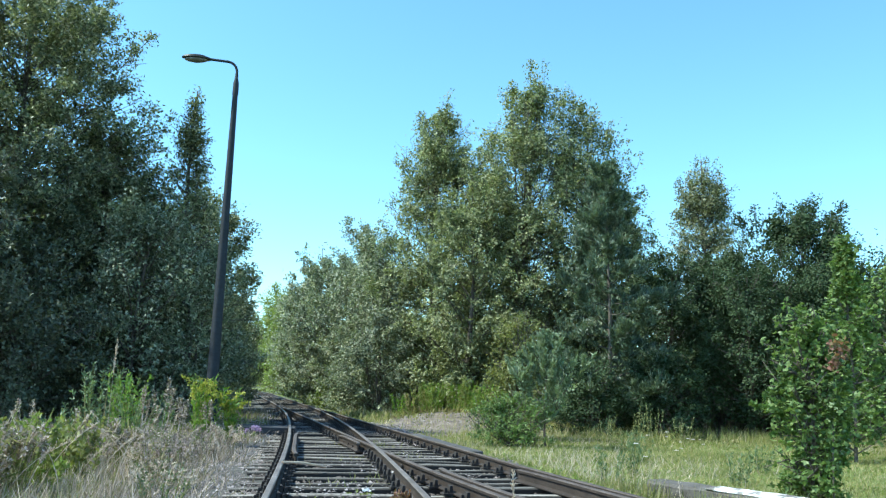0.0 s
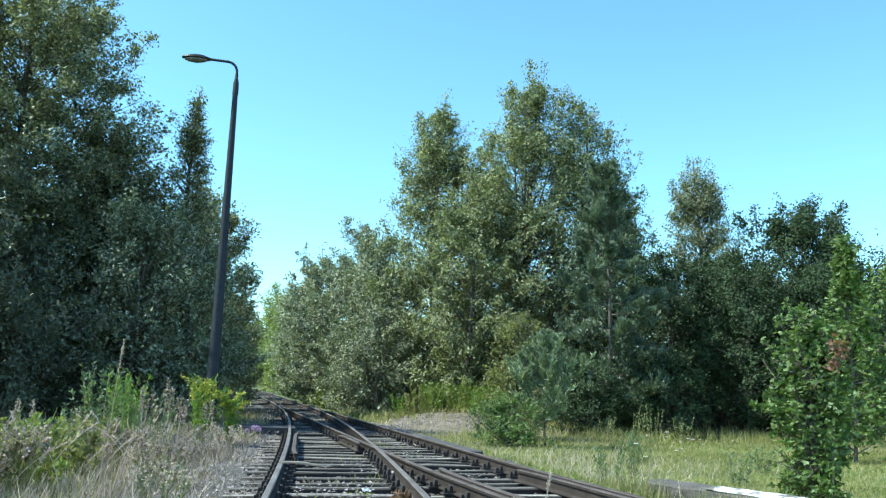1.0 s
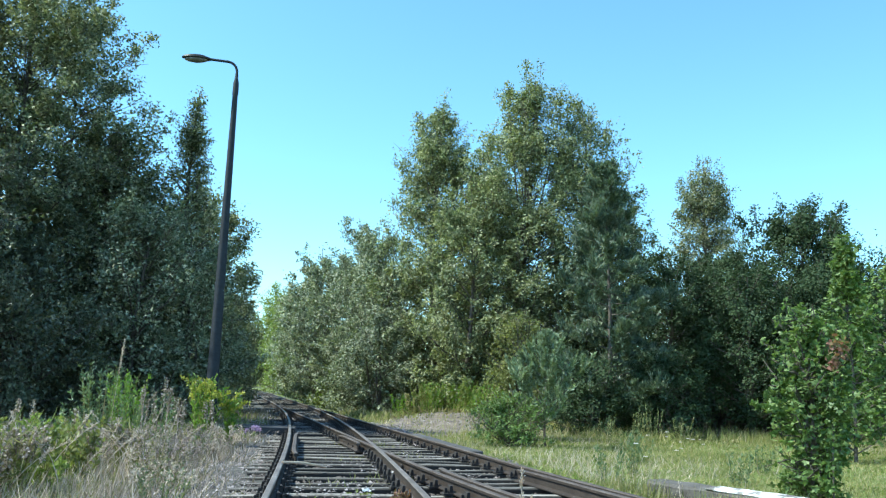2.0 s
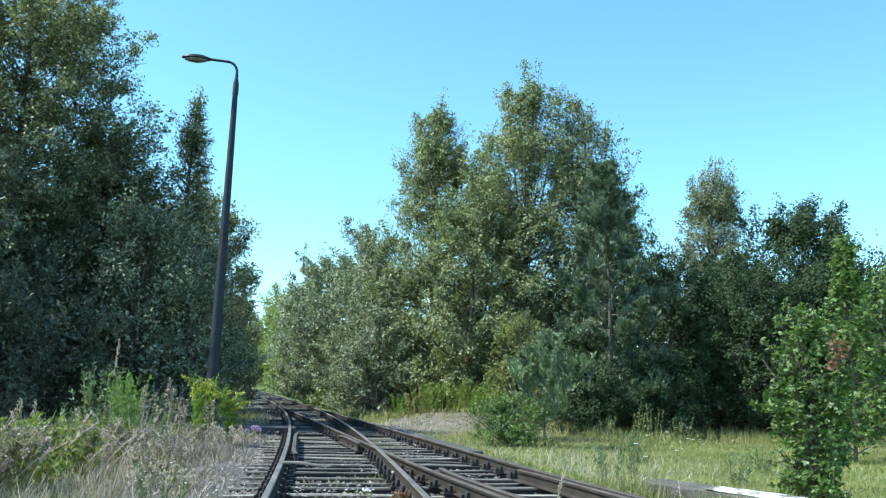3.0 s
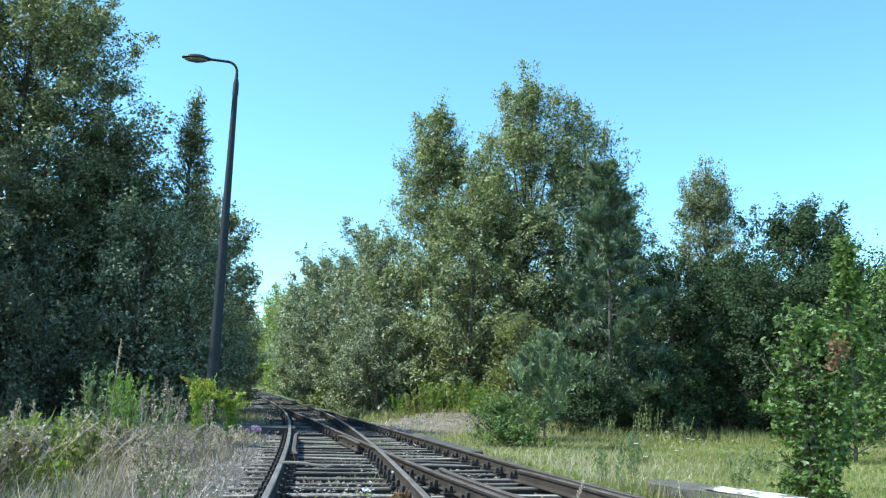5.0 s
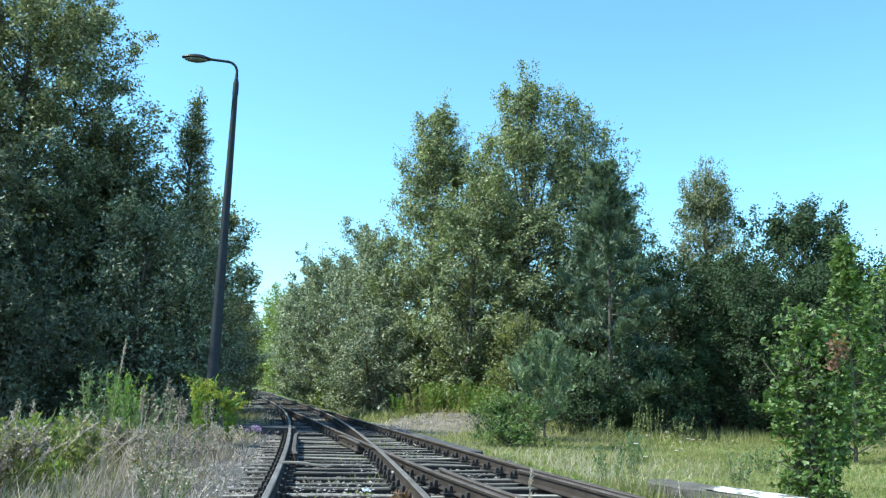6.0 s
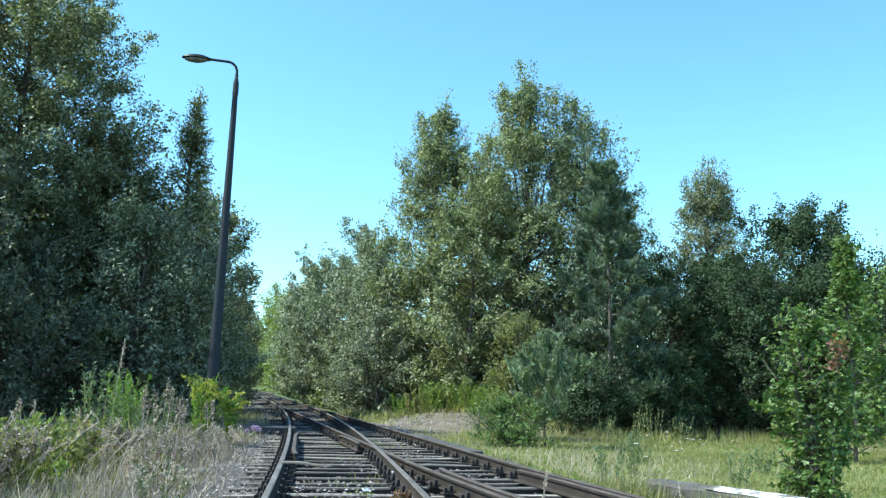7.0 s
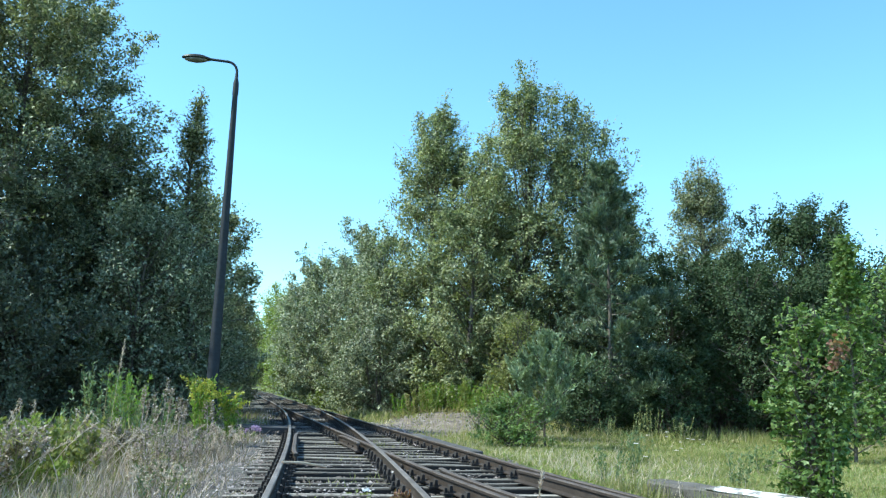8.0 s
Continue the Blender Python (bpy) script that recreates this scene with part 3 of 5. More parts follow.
plant_tree("poplar_tree", "leafy poplar between two taller ones", 1.75, 39.5, 12.6, 2.5, M_POPLAR, 68, "poplar", 0.04, 90, 32000, 0.13, 44, twigs=10, clump=0.19, erect=0.75, amp=0.5, wood=0.75, leaders=((-0.5, 0, 12.3), (0.8, 0, 12.9)))
plant_tree("poplar_tree", "middling poplar with olive leaves in front of taller ones", 1.2, 35.5, 9.8, 2.6, M_POPLAR, 30, "round", 0.03, 42, 30000, 0.13, 40, amp=0.4)
plant_tree("pine_tree", "young pine with tiers of blue-green needles", 5.9, 30, 9.6, 3.2, M_PINE, 31, "pine", 0.06, 64, 125000, 0.16, 8, 0.0, wood=0.7, needle=True, clump=0.05, twigs=20, shoot=0.55, erect=0.75, amp=0.25)
plant_tree("birch_tree", "slim grey-green birch swaying above the scrub", 12.7, 40, 12.7, 2.4, M_BIRCH, 32, "poplar", 0.06, 130, 46000, 0.115, 40, 0.1, twigs=9,
           top_sway=swing([-6, -14, -17, -12, 14, 18, 14, 0, 1, 4, 4, 1, -11], 0.30, 32), cut=0.5)
plant_tree("oak_tree", "dark green oak with dense rounded crown", 14.7, 34, 9.2, 3.3, M_OAK_SHADE, 33, "round", 0.05, 80, 44000, 0.135, 32, amp=0.25, fill=1.0, leaders=((-1.2, 0, 8.6), (0.3, 0, 9.5), (1.5, 0.2, 8.5)))
plant_tree("oak_tree", "dark green oak at the edge of the meadow", 17.8, 30, 7.4, 2.6, M_OAK_SHADE, 34, "round", 0.05, 56, 26000, 0.13, 32, amp=0.25)
# alders here wear the darkened leaf in place of deep shade
plant_tree("alder_tree", "dark alder in the shade of the pine", 9.2, 34, 6.8, 2.6, M_OAK_SHADE, 35, "round", 0.3, 50, 24000, 0.125, 26, amp=0.3)
plant_tree("alder_tree", "dark alder with high crown at the back of the meadow", 11.8, 34.5, 7.0, 2.7, M_OAK_SHADE, 36, "round", 0.3, 50, 24000, 0.125, 26, amp=0.3, stems=3)
plant_tree("alder_tree", "dark alder with shaded bare stems behind the meadow", 14.6, 32, 6.4, 2.6, M_OAK_SHADE, 37, "round", 0.33, 50, 22000, 0.12, 26, amp=0.3, stems=3)
plant_tree("willow_bush", "olive willow bush on the earth mound", -2.6, 37.5, 4.6, 2.2, M_ASPEN, 38, "bush", 0.02, 30, 17000, 0.12, 40, amp=0.5, stems=4, group="bushes by the path", category="bush")
plant_tree("willow_bush", "olive-green bush behind the earth mound", 1.6, 37, 3.6, 2.2, M_POPLAR, 39, "bush", 0.02, 30, 15000, 0.11, 40, amp=0.5, stems=4, group="bushes by the path", category="bush")
plant_tree("pine_sapling", "small bushy pine at meadow edge", 2.88, 23.0, 2.75, 1.4, M_YOUNG, 41, "pine", 0.16, 26, 34000, 0.115, 20, -0.3, needle=True, clump=0.03, twigs=7, shoot=0.55, erect=1.1, amp=0.5, group="bushes by the path", category="pine sapling", wood=0.6)
plant_tree("willow_bush", "tall olive-yellow shrub behind the small pine", 2.35, 26.0, 3.7, 1.0, M_SHRUB, 42, "round", 0.02, 36, 9000, 0.08, 40, clump=0.10, shoot=0.5, amp=0.6, stems=4, group="bushes by the path", category="bush", wood=0.6)
plant_tree("willow_bush", "loose mid-green bush at the foot of the small pine", 1.9, 22.7, 1.1, 1.25, M_MAPLE, 53, "bush", 0.02, 26, 6000, 0.075, 30, clump=0.08, shoot=0.6, fill=0.25, amp=0.6, stems=4, group="bushes by the path", category="bush", wood=0.5)
plant_tree("maple_sapling", "bright green maple sapling in the meadow", 5.0, 11.6, 2.7, 0.47, M_MAPLE, 43, "round", 0.08, 60, 18000, 0.066, 34, clump=0.06, amp=0.5, group="saplings in the meadow", category="sapling", slim=0.58, wood=0.4, twigs=7, lobed=True, cut=0.75, shoot=0.34)
plant_tree("maple_sapling", "tall light green maple sapling before dark scrub", 9.75, 20.2, 5.45, 1.6, M_MAPLE, 44, "spire", 0.10, 60, 11000, 0.09, 36, clump=0.07, amp=0.5, group="saplings in the meadow", category="sapling", slim=0.58, wood=0.45, twigs=7, lobed=True, cut=0.75, shoot=0.42)
plant_tree("maple_sapling", "leafy maple sapling shading the meadow edge", 11.7, 21.5, 5.0, 1.6, M_MAPLE, 50, "round", 0.10, 56, 11000, 0.095, 34, clump=0.08, amp=0.5, group="saplings in the meadow", category="sapling", slim=0.58, wood=0.45, twigs=7, lobed=True, cut=0.75, shoot=0.45)
# hornbeam leaves darkened to match the shaded wood edge
plant_tree("hornbeam_tree", "young hornbeam with shade-darkened leaves in front of dark scrub", 11.1, 30.5, 5.8, 1.8, M_OAK_SHADE, 51, "round", 0.12, 50, 17000, 0.115, 34, amp=0.4)
plant_tree("hornbeam_tree", "young dark green hornbeam behind the saplings", 13.2, 30.5, 5.6, 2.0, M_OAK_SHADE, 52, "round", 0.12, 50, 17000, 0.115, 34, amp=0.4)
plant_tree("willow_tree", "silvery willow closing the row beside the line", -3.4, 45, 9.6, 2.5, M_ASPEN, 59, "round", 0.03, 60, 24000, 0.14, 38, amp=0.3)
plant_tree("willow_tree", "silvery willow with leaves to the ground", -7.0, 52, 8.8, 2.4, M_ASPEN, 60, "round", 0.02, 50, 18000, 0.15, 38, amp=0.3)
for i in range(7):
    by = 39 + 5.2 * i
    plant_tree("willow_bush", "low leafy willow bush beside the line", float(main_x(by)) + 3.0 + 0.4 * (i % 2), by, 2.3 + 0.25 * (i % 3), 1.4, (M_ASPEN, M_POPLAR, M_LIGHT)[i % 3], 160 + i, "bush", 0.02, 22, 6500, 0.11 + 0.012 * i, 40,
               amp=0.5, stems=3, shoot=0.55, group="bushes beside the line", category="bush")
# scrub by the pine: shade put into the leaf colour
plant_tree("alder_tree", "low dark scrub under the pine", 5.2, 29.2, 2.4, 1.6, M_OAK_SHADE, 54, "bush", 0.02, 28, 10000, 0.10, 35, amp=0.4, stems=4, shoot=0.5)
plant_tree("alder_tree", "low shaded scrub beside the pine trunk", 7.6, 29.6, 2.9, 1.7, M_OAK_SHADE, 55, "bush", 0.02, 28, 11000, 0.10, 35, amp=0.4, stems=4, shoot=0.5)
plant_tree("alder_tree", "dark alder filling the wood edge", -11.6, 19.6, 6.4, 2.6, M_DARK, 57, "round", 0.03, 50, 26000, 0.11, 32, amp=0.3, stems=2)
# willow leaf again: its paleness replaces sun that doesn't reach this alder
plant_tree("alder_tree", "alder with thin leaning stems, leaves paled as if sunlit", -8.4, 23.0, 6.0, 2.0, M_ASPEN, 58, "round", 0.03, 44, 20000, 0.11, 32, amp=0.3, stems=2, lean=(0.5, 0))
plant_tree("poplar_tree", "leafy young poplar closing the row", 7.7, 38.5, 11.6, 2.5, M_POPLAR, 45, "poplar", 0.04, 70, 34000, 0.135, 42, amp=0.5)
plant_tree("alder_tree", "shaded alder deep in the wood", -15.5, 26.0, 9.0, 3.6, M_DARK, 46, "round", 0.05, 44, 24000, 0.14, 32, amp=0.3)
plant_tree("willow_tree", "willow half hidden behind the lamp post", -11.5, 40.0, 8.4, 3.0, M_BIRCH, 47, "round", 0.03, 40, 20000, 0.15, 32, amp=0.3)

plant_tree("alder_tree", "dark leafy alder where the line bends away", -12.6, 50.0, 6.5, 2.3, M_BIRCH, 65, "round", 0.02, 50, 15000, 0.15, 32, amp=0.3)
plant_tree("alder_tree", "dark leafy alder beside the far line", -15.6, 62.0, 7.0, 2.5, M_BIRCH, 66, "round", 0.02, 50, 13000, 0.17, 32, amp=0.3)
plant_tree("alder_tree", "low dark alder behind the lamp post", -9.4, 36.0, 4.4, 1.8, M_BIRCH, 67, "bush", 0.02, 40, 13000, 0.12, 32, amp=0.3, stems=3)


def red_spray():
    rng = np.random.default_rng(77)
    root = thing("maple_shoot", "slender maple shoot with reddened top leaves", "sapling", (5.10, 11.2, float(ground_z(5.1, 11.2)) - 0.05), "saplings in the meadow")
    t = np.linspace(0, 1, 8)
    line = np.stack([0.12 * t ** 2, 0 * t, 2.30 * t], 1)
    part_np("trunk", *tube(line, 0.013 * (1 - 0.7 * t), 6), M_BARK, root)
    for nm, lo, hi, n, mat in (("foliage", 0.25, 0.82, 260, M_MAPLE), ("red_foliage", 0.84, 1.0, 110, M_RED)):
        f = rng.uniform(lo, hi, n)
        p = np.stack([np.interp(f, t, line[:, k]) for k in range(3)], 1) + rng.normal(0, 0.06, (n, 3)) * np.array([1, 1, 0.5])
        tagged(part_np(nm, *blades(rng, p, 0.075, 0.055, np.array([0, -0.2, -0.2]), 0.8), mat, root), kind="stuff")


red_spray()


def woodland(name, label, x0, x1, y0, y1, tall, seed, n, size, clear=None):
    """The dense wood behind the first row of trees."""
    rng = np.random.default_rng(seed)
    cx, cy = rng.uniform(x0, x1, 700), rng.uniform(y0, y1, 700)
    if clear:
        keep = cx < main_x(cy) - clear
        cx, cy = cx[keep], cy[keep]
    cx, cy = cx[:420], cy[:420]
    k = len(cx)
    top = tall * (0.75 + 0.3 * wave(cx, cy, 0.45, seed)) * rng.uniform(0.75, 1.1, k)
    idx = rng.integers(0, k, n)
    u = rng.uniform(0.0, 1, n) ** 0.8
    w = 1.5 * np.sqrt(np.clip(1 - u ** 2.5, 0.05, 1))
    ang = rng.uniform(0, 6.283, n)
    rr = w * np.sqrt(rng.uniform(0, 1, n))
    pos = np.stack([cx[idx] + rr * np.cos(ang), cy[idx] + rr * np.sin(ang), ground_z(cx, cy)[idx] + top[idx] * u], 1)
    co, q = blades(rng, pos, size, size * 0.65, np.array([0, 0, -0.2]), 0.9)
    pieces = [(co, q)]
    for i in range(k):
        g = float(ground_z(cx[i], cy[i]))
        pieces.append(tube([(cx[i], cy[i], g - 0.1), (cx[i] + 0.1, cy[i], g + top[i] * 0.5), (cx[i] + 0.05, cy[i] + 0.1, g + top[i] * 0.95)], [0.09, 0.06, 0.015], 5))
    co, q = join_np(pieces)
    ob = part_np(name, co, q, M_DARK)
    ob.data.materials.append(M_BARK)
    mi = np.zeros(len(q), dtype=np.int32)
    mi[n:] = 1
    ob.data.polygons.foreach_set("material_index", mi)
    tagged(ob, label, "woodland", kind="stuff")


woodland("woodland", "dense dark green wood behind the meadow", -3.5, 40, 44, 60, 8.5, 61, 22000, 0.38)
woodland("undergrowth", "dark undergrowth beneath the trees behind the meadow", 6.5, 30, 36, 44, 4.2, 64, 22000, 0.2)
woodland("woodland", "far wood behind the bend of the line", -31, -6, 120, 146, 11, 63, 16000, 0.45)
woodland("woodland", "dense dark wood west of the line", -44, -9, 27, 62, 8.0, 62, 24000, 0.38, 5.5)


# ---- street lamp ----
def street_lamp():
    root = thing("street_lamp", "dark slightly leaning lamp post with curved arm and oval lamp head", "street lamp", (-5.54, 21.0, float(ground_z(-5.54, 21.0)) - 0.1))
    H = 8.95
    s = np.linspace(0, 1, 12)
    co, q = tube(np.stack([0.0 * s, 0 * s, s * H], 1), 0.163 - 0.098 * s, 16)
    part_np("pole", co, q, M_POLE, root, smooth=True)
    co, q = tube([(0, 0, H - 0.25), (0, 0, H + 0.05), (0, 0, H + 0.18), (0, 0, H + 0.36)], [0.076, 0.074, 0.046, 0.034], 14)
    part_np("collar", co, q, M_POLE, root, smooth=True)
    a = np.linspace(0, math.pi / 2, 10)
    R = 0.27
    pts = [(0, 0, H + 0.1), (0, 0, H + 0.3)] + [(-R + R * math.cos(v), 0, H + 0.36 + R * math.sin(v)) for v in a] + [(-0.45, 0, H + 0.645), (-0.72, 0, H + 0.665)]
    co, q = tube(pts, [0.034] * len(pts), 10)
    part_np("arm", co, q, M_POLE, root, smooth=True)
    bm = bmesh.new()
    bmesh.ops.create_uvsphere(bm, u_segments=20, v_segments=12, radius=1.0)
    for v in bm.verts:
        x = v.co.x
        fat = 1.0 if x < 0.2 else 1 - 0.55 * ((x - 0.2) / 0.8) ** 1.3
        v.co = Vector((x * 0.42, v.co.y * 0.17 * fat, max(v.co.z, -0.15) * 0.105 * fat))
    bm.transform(Matrix.Translation((-1.02, 0, H + 0.665)) @ Matrix.Rotation(radians(2), 4, "Y"))
    head = part("lamp_housing", bm, M_LAMP, root, smooth=True)
    bm = bmesh.new()
    bmesh.ops.create_uvsphere(bm, u_segments=18, v_segments=10, radius=1.0)
    for v in bm.verts:
        v.co = Vector((v.co.x * 0.31, v.co.y * 0.14, min(v.co.z, 0.0) * 0.085))
    bm.transform(Matrix.Translation((-1.06, 0, H + 0.645)))
    part("lamp_cover", bm, M_LENS, head, "clouded plastic lamp cover", smooth=True)
    root.rotation_euler = (0, radians(0.3), radians(4))


street_lamp()


# ---- the line with its turnout ----
GAUGE = 1.505
NORMAL = Vector((1, 0.25, 0)).normalized()
LINE_TURN = math.degrees(math.atan(0.25))
track = thing("railway_track", "old single track dividing at a turnout on worn timber sleepers", "railway track", kind="structure")
HALF = 0.5 * GAUGE / math.cos(radians(LINE_TURN))


def rail(xs, ys, lift, head, label, name="rail"):
    """Rail section swept along a line: foot, web and worn head; the head's top is a strip of its own metal."""
    sec = [(-0.07, 0.0), (-0.07, 0.012), (-0.012, 0.032), (-0.010, 0.112), (-0.034, 0.122), (-0.036, 0.150), (-0.026, 0.160),
           (0.026, 0.160), (0.036, 0.150), (0.034, 0.122), (0.010, 0.112), (0.012, 0.032), (0.07, 0.012), (0.07, 0.0)]
    p = np.stack([xs, ys], 1)
    d = np.gradient(p, axis=0)
    d /= np.linalg.norm(d, axis=1, keepdims=True)
    nrm = np.stack([d[:, 1], -d[:, 0]], 1)
    k = len(sec)
    co = np.array([[(*(pp + nn * a), b + lift + float(climb(pp[1]))) for a, b in sec] for pp, nn in zip(p, nrm)]).reshape(-1, 3)
    n = len(p)
    i, j = np.meshgrid(np.arange(n - 1), np.arange(k), indexing="ij")
    j2 = (j + 1) % k
    q = np.stack([i * k + j, i * k + j2, (i + 1) * k + j2, (i + 1) * k + j], -1).reshape(-1, 4)
    bm = bmesh.new()
    vs = [bm.verts.new(c) for c in co]
    for f in q:
        bm.faces.new([vs[v] for v in f])
    bm.faces.new(vs[:k])
    bm.faces.new(vs[-k:][::-1])
    bm.normal_update()
    ob = part(name, bm, M_RAIL, track, label)
    ob.data.materials.append(head)
    idx = np.zeros(len(ob.data.polygons), dtype=np.int32)
    jj = np.tile(np.arange(k), n - 1)
    idx[:len(jj)] = np.isin(jj, (5, 6, 7)).astype(np.int32)
    ob.data.polygons.foreach_set("material_index", idx)
    return ob


yy_far = np.concatenate([np.arange(-6, 50, 0.8), np.arange(50, 160, 5)])
yy_blade = np.arange(-6, 41.2, 0.8)
rail(main_x(yy_far) - HALF - split(yy_far), yy_far, 0.0, M_HEAD, "worn bright-headed outer rail of the branch")
rail(main_x(yy_far) + HALF, yy_far, 0.0, M_DULL, "rusty brown outer rail of the main line")
rail(main_x(yy_blade) - HALF, yy_blade, 0.0, M_DULL, "rusty inner rail of the main line")
rail(main_x(yy_blade) + HALF - split(yy_blade), yy_blade, 0.004, M_HEAD, "shiny worn inner rail of the branch")


def check_rail(y0, y1, offset, branch, flare):
    ys = np.linspace(y0, y1, 15)
    f = np.abs(np.linspace(-1, 1, 15)) ** 6 * 0.06 * flare
    rail(main_x(ys) + offset + f - (split(ys) if branch else 0), ys, 0.004, M_DULL, "short rusty check rail", "check_rail")


check_rail(13.2, 18.8, -HALF + 0.125, True, 1)
check_rail(6.0, 11.7, HALF - 0.20, False, -1)
check_rail(6.0, 11.6, -HALF + 0.16, False, 1)
check_rail(15.9, 18.4, -HALF - 0.13, False, -1)

rng_t = random.Random(5)


def sleeper_mesh(length, seed):
    r = random.Random(seed)
    bm = bmesh.new()
    n = 7
    rows = []
    for i in range(n):
        x = (i / (n - 1) - 0.5) * length
        w = 0.105 + r.uniform(-0.016, 0.016)
        z = r.uniform(-0.022, 0.004)
        rows.append([bm.verts.new((x, -w, -0.16)), bm.verts.new((x, -w, z - 0.016)), bm.verts.new((x, -w + 0.018, z)),
                     bm.verts.new((x, w - 0.018, z + r.uniform(-0.004, 0.004))), bm.verts.new((x, w, z - 0.016)), bm.verts.new((x, w, -0.16))])
    for a, b in zip(rows, rows[1:]):
        for k in range(5):
            bm.faces.new((a[k], a[k + 1], b[k + 1], b[k]))
    bm.faces.new(rows[0][::-1])
    bm.faces.new(rows[-1])
    bmesh.ops.recalc_face_normals(bm, faces=bm.faces)
    me = bpy.data.meshes.new("sleeper")
    bm.to_mesh(me)
    bm.free()
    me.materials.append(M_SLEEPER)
    me.materials.append(M_SIDE_SHADE)
    # upward faces keep the pale timber; all others take the shade-darkened tone
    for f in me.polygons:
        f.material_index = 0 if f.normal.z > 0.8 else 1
    return me


def chair_mesh():
    """Cast rail chair: base plate, two jaws and two square-headed screws."""
    bm = bmesh.new()
    for sx, sy, sz, cx, cy, cz in ((0.36, 0.17, 0.022, 0, 0, 0.0), (0.05, 0.13, 0.085, 0.085, 0, 0.02), (0.05, 0.13, 0.085, -0.085, 0, 0.02),
                                   (0.045, 0.045, 0.06, 0.145, 0.03, 0.02), (0.045, 0.045, 0.06, -0.145, -0.03, 0.02)):
        b = bmesh.ops.create_cube(bm, size=1.0, matrix=Matrix.Translation((cx, cy, cz + sz / 2)) @ Matrix.Diagonal((sx, sy, sz, 1)))
        if sz > 0.03:
            top = [v for v in b["verts"] if v.co.z > cz + sz / 2]
            for v in top:
                v.co.x = cx + (v.co.x - cx) * 0.55
    me = bpy.data.meshes.new("rail_chair")
    bm.to_mesh(me)
    bm.free()
    me.materials.append(M_IRON)
    return me


CHAIR = chair_mesh()
plain = [sleeper_mesh(2.6, 90 + i) for i in range(6)]
tilt = radians(LINE_TURN)
y = -5.9
while y < 120:
    d = float(split(y))
    # along the main line: the sleeper's middle lies between the outer rails
    x0, x1 = float(main_x(y)) - HALF - d, float(main_x(y)) + HALF
    runs = [(x0, x1)] if d < 2.45 else [(x0, x0 + 2 * HALF), (x1 - 2 * HALF, x1)]
    for a, b in runs:
        L = (b - a) * math.cos(tilt) + 1.1 + rng_t.uniform(-0.12, 0.16)
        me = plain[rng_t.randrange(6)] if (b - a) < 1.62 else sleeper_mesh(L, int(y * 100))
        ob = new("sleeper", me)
        ob.parent = track
        ob.location = ((a + b) / 2, y + rng_t.uniform(-0.05, 0.05), rng_t.uniform(-0.022, 0.0) + float(climb(y)))
        ob.rotation_euler = (rng_t.uniform(-0.05, 0.05), rng_t.uniform(-0.006, 0.006), tilt + rng_t.uniform(-0.022, 0.022))
    if 5.5 < y < 34:
        for k, (rx, turn) in enumerate(((-HALF - d, 1), (HALF, 0), (-HALF, 0), (HALF - d, 1))):
            if k in (2,) and abs(d - 2 * HALF) < 0.12:
                continue
            # the rail's place where it crosses this sleeper, which is turned with the line
            ch = new("rail_chair", CHAIR)
            ch.parent = track
            mid = sum(runs[0 if k in (0, 3) else -1]) / 2
            xr = float(main_x(y)) + rx
            yr = y + (xr - mid) * math.tan(tilt)
            dd = float(split(yr)) if turn else 0
            xr = float(main_x(yr)) + (HALF if k in (1, 3) else -HALF) - dd
            ch.location = (xr, yr, -0.006)
            ch.rotation_euler = (0, 0, tilt)
    y += 0.615


# crossing planks beside the outer rails
def crossing_plank(x, y, length, turn, label, material, width=0.26, thick=0.15, lift=-0.02):
    r = random.Random(int(x * 100 + y))
    bm = box_bm(width, length, thick, 0.015)
    bmesh.ops.subdivide_edges(bm, edges=[e for e in bm.edges if abs(e.verts[0].co.y - e.verts[1].co.y) > 1], cuts=6)
    for v in bm.verts:
        v.co += Vector((r.uniform(-1, 1), 0, r.uniform(-1, 1))) * 0.007
    ob = part("crossing_plank", bm, material)
    ob.location, ob.rotation_euler = (x, y, lift), (0, 0, turn)
    tagged(ob, label, "plank", "planks at the path crossing")


ym = 17.85
crossing_plank(float(main_x(ym)) + HALF + 0.28, ym, 5.0, tilt, "long grey weathered plank lying beside the rail", M_PLANK)
# two planks whose dark colour also holds the tree shadow across them
for i in range(2):
    crossing_plank(-4.3 - 0.12 * i, 21.6 + 0.75 * i, 1.5, tilt + radians(90), "dark tarred plank beside the track, tree shadow in its colour", M_TARRED_SHADOW, 0.6, 0.16, -0.03)


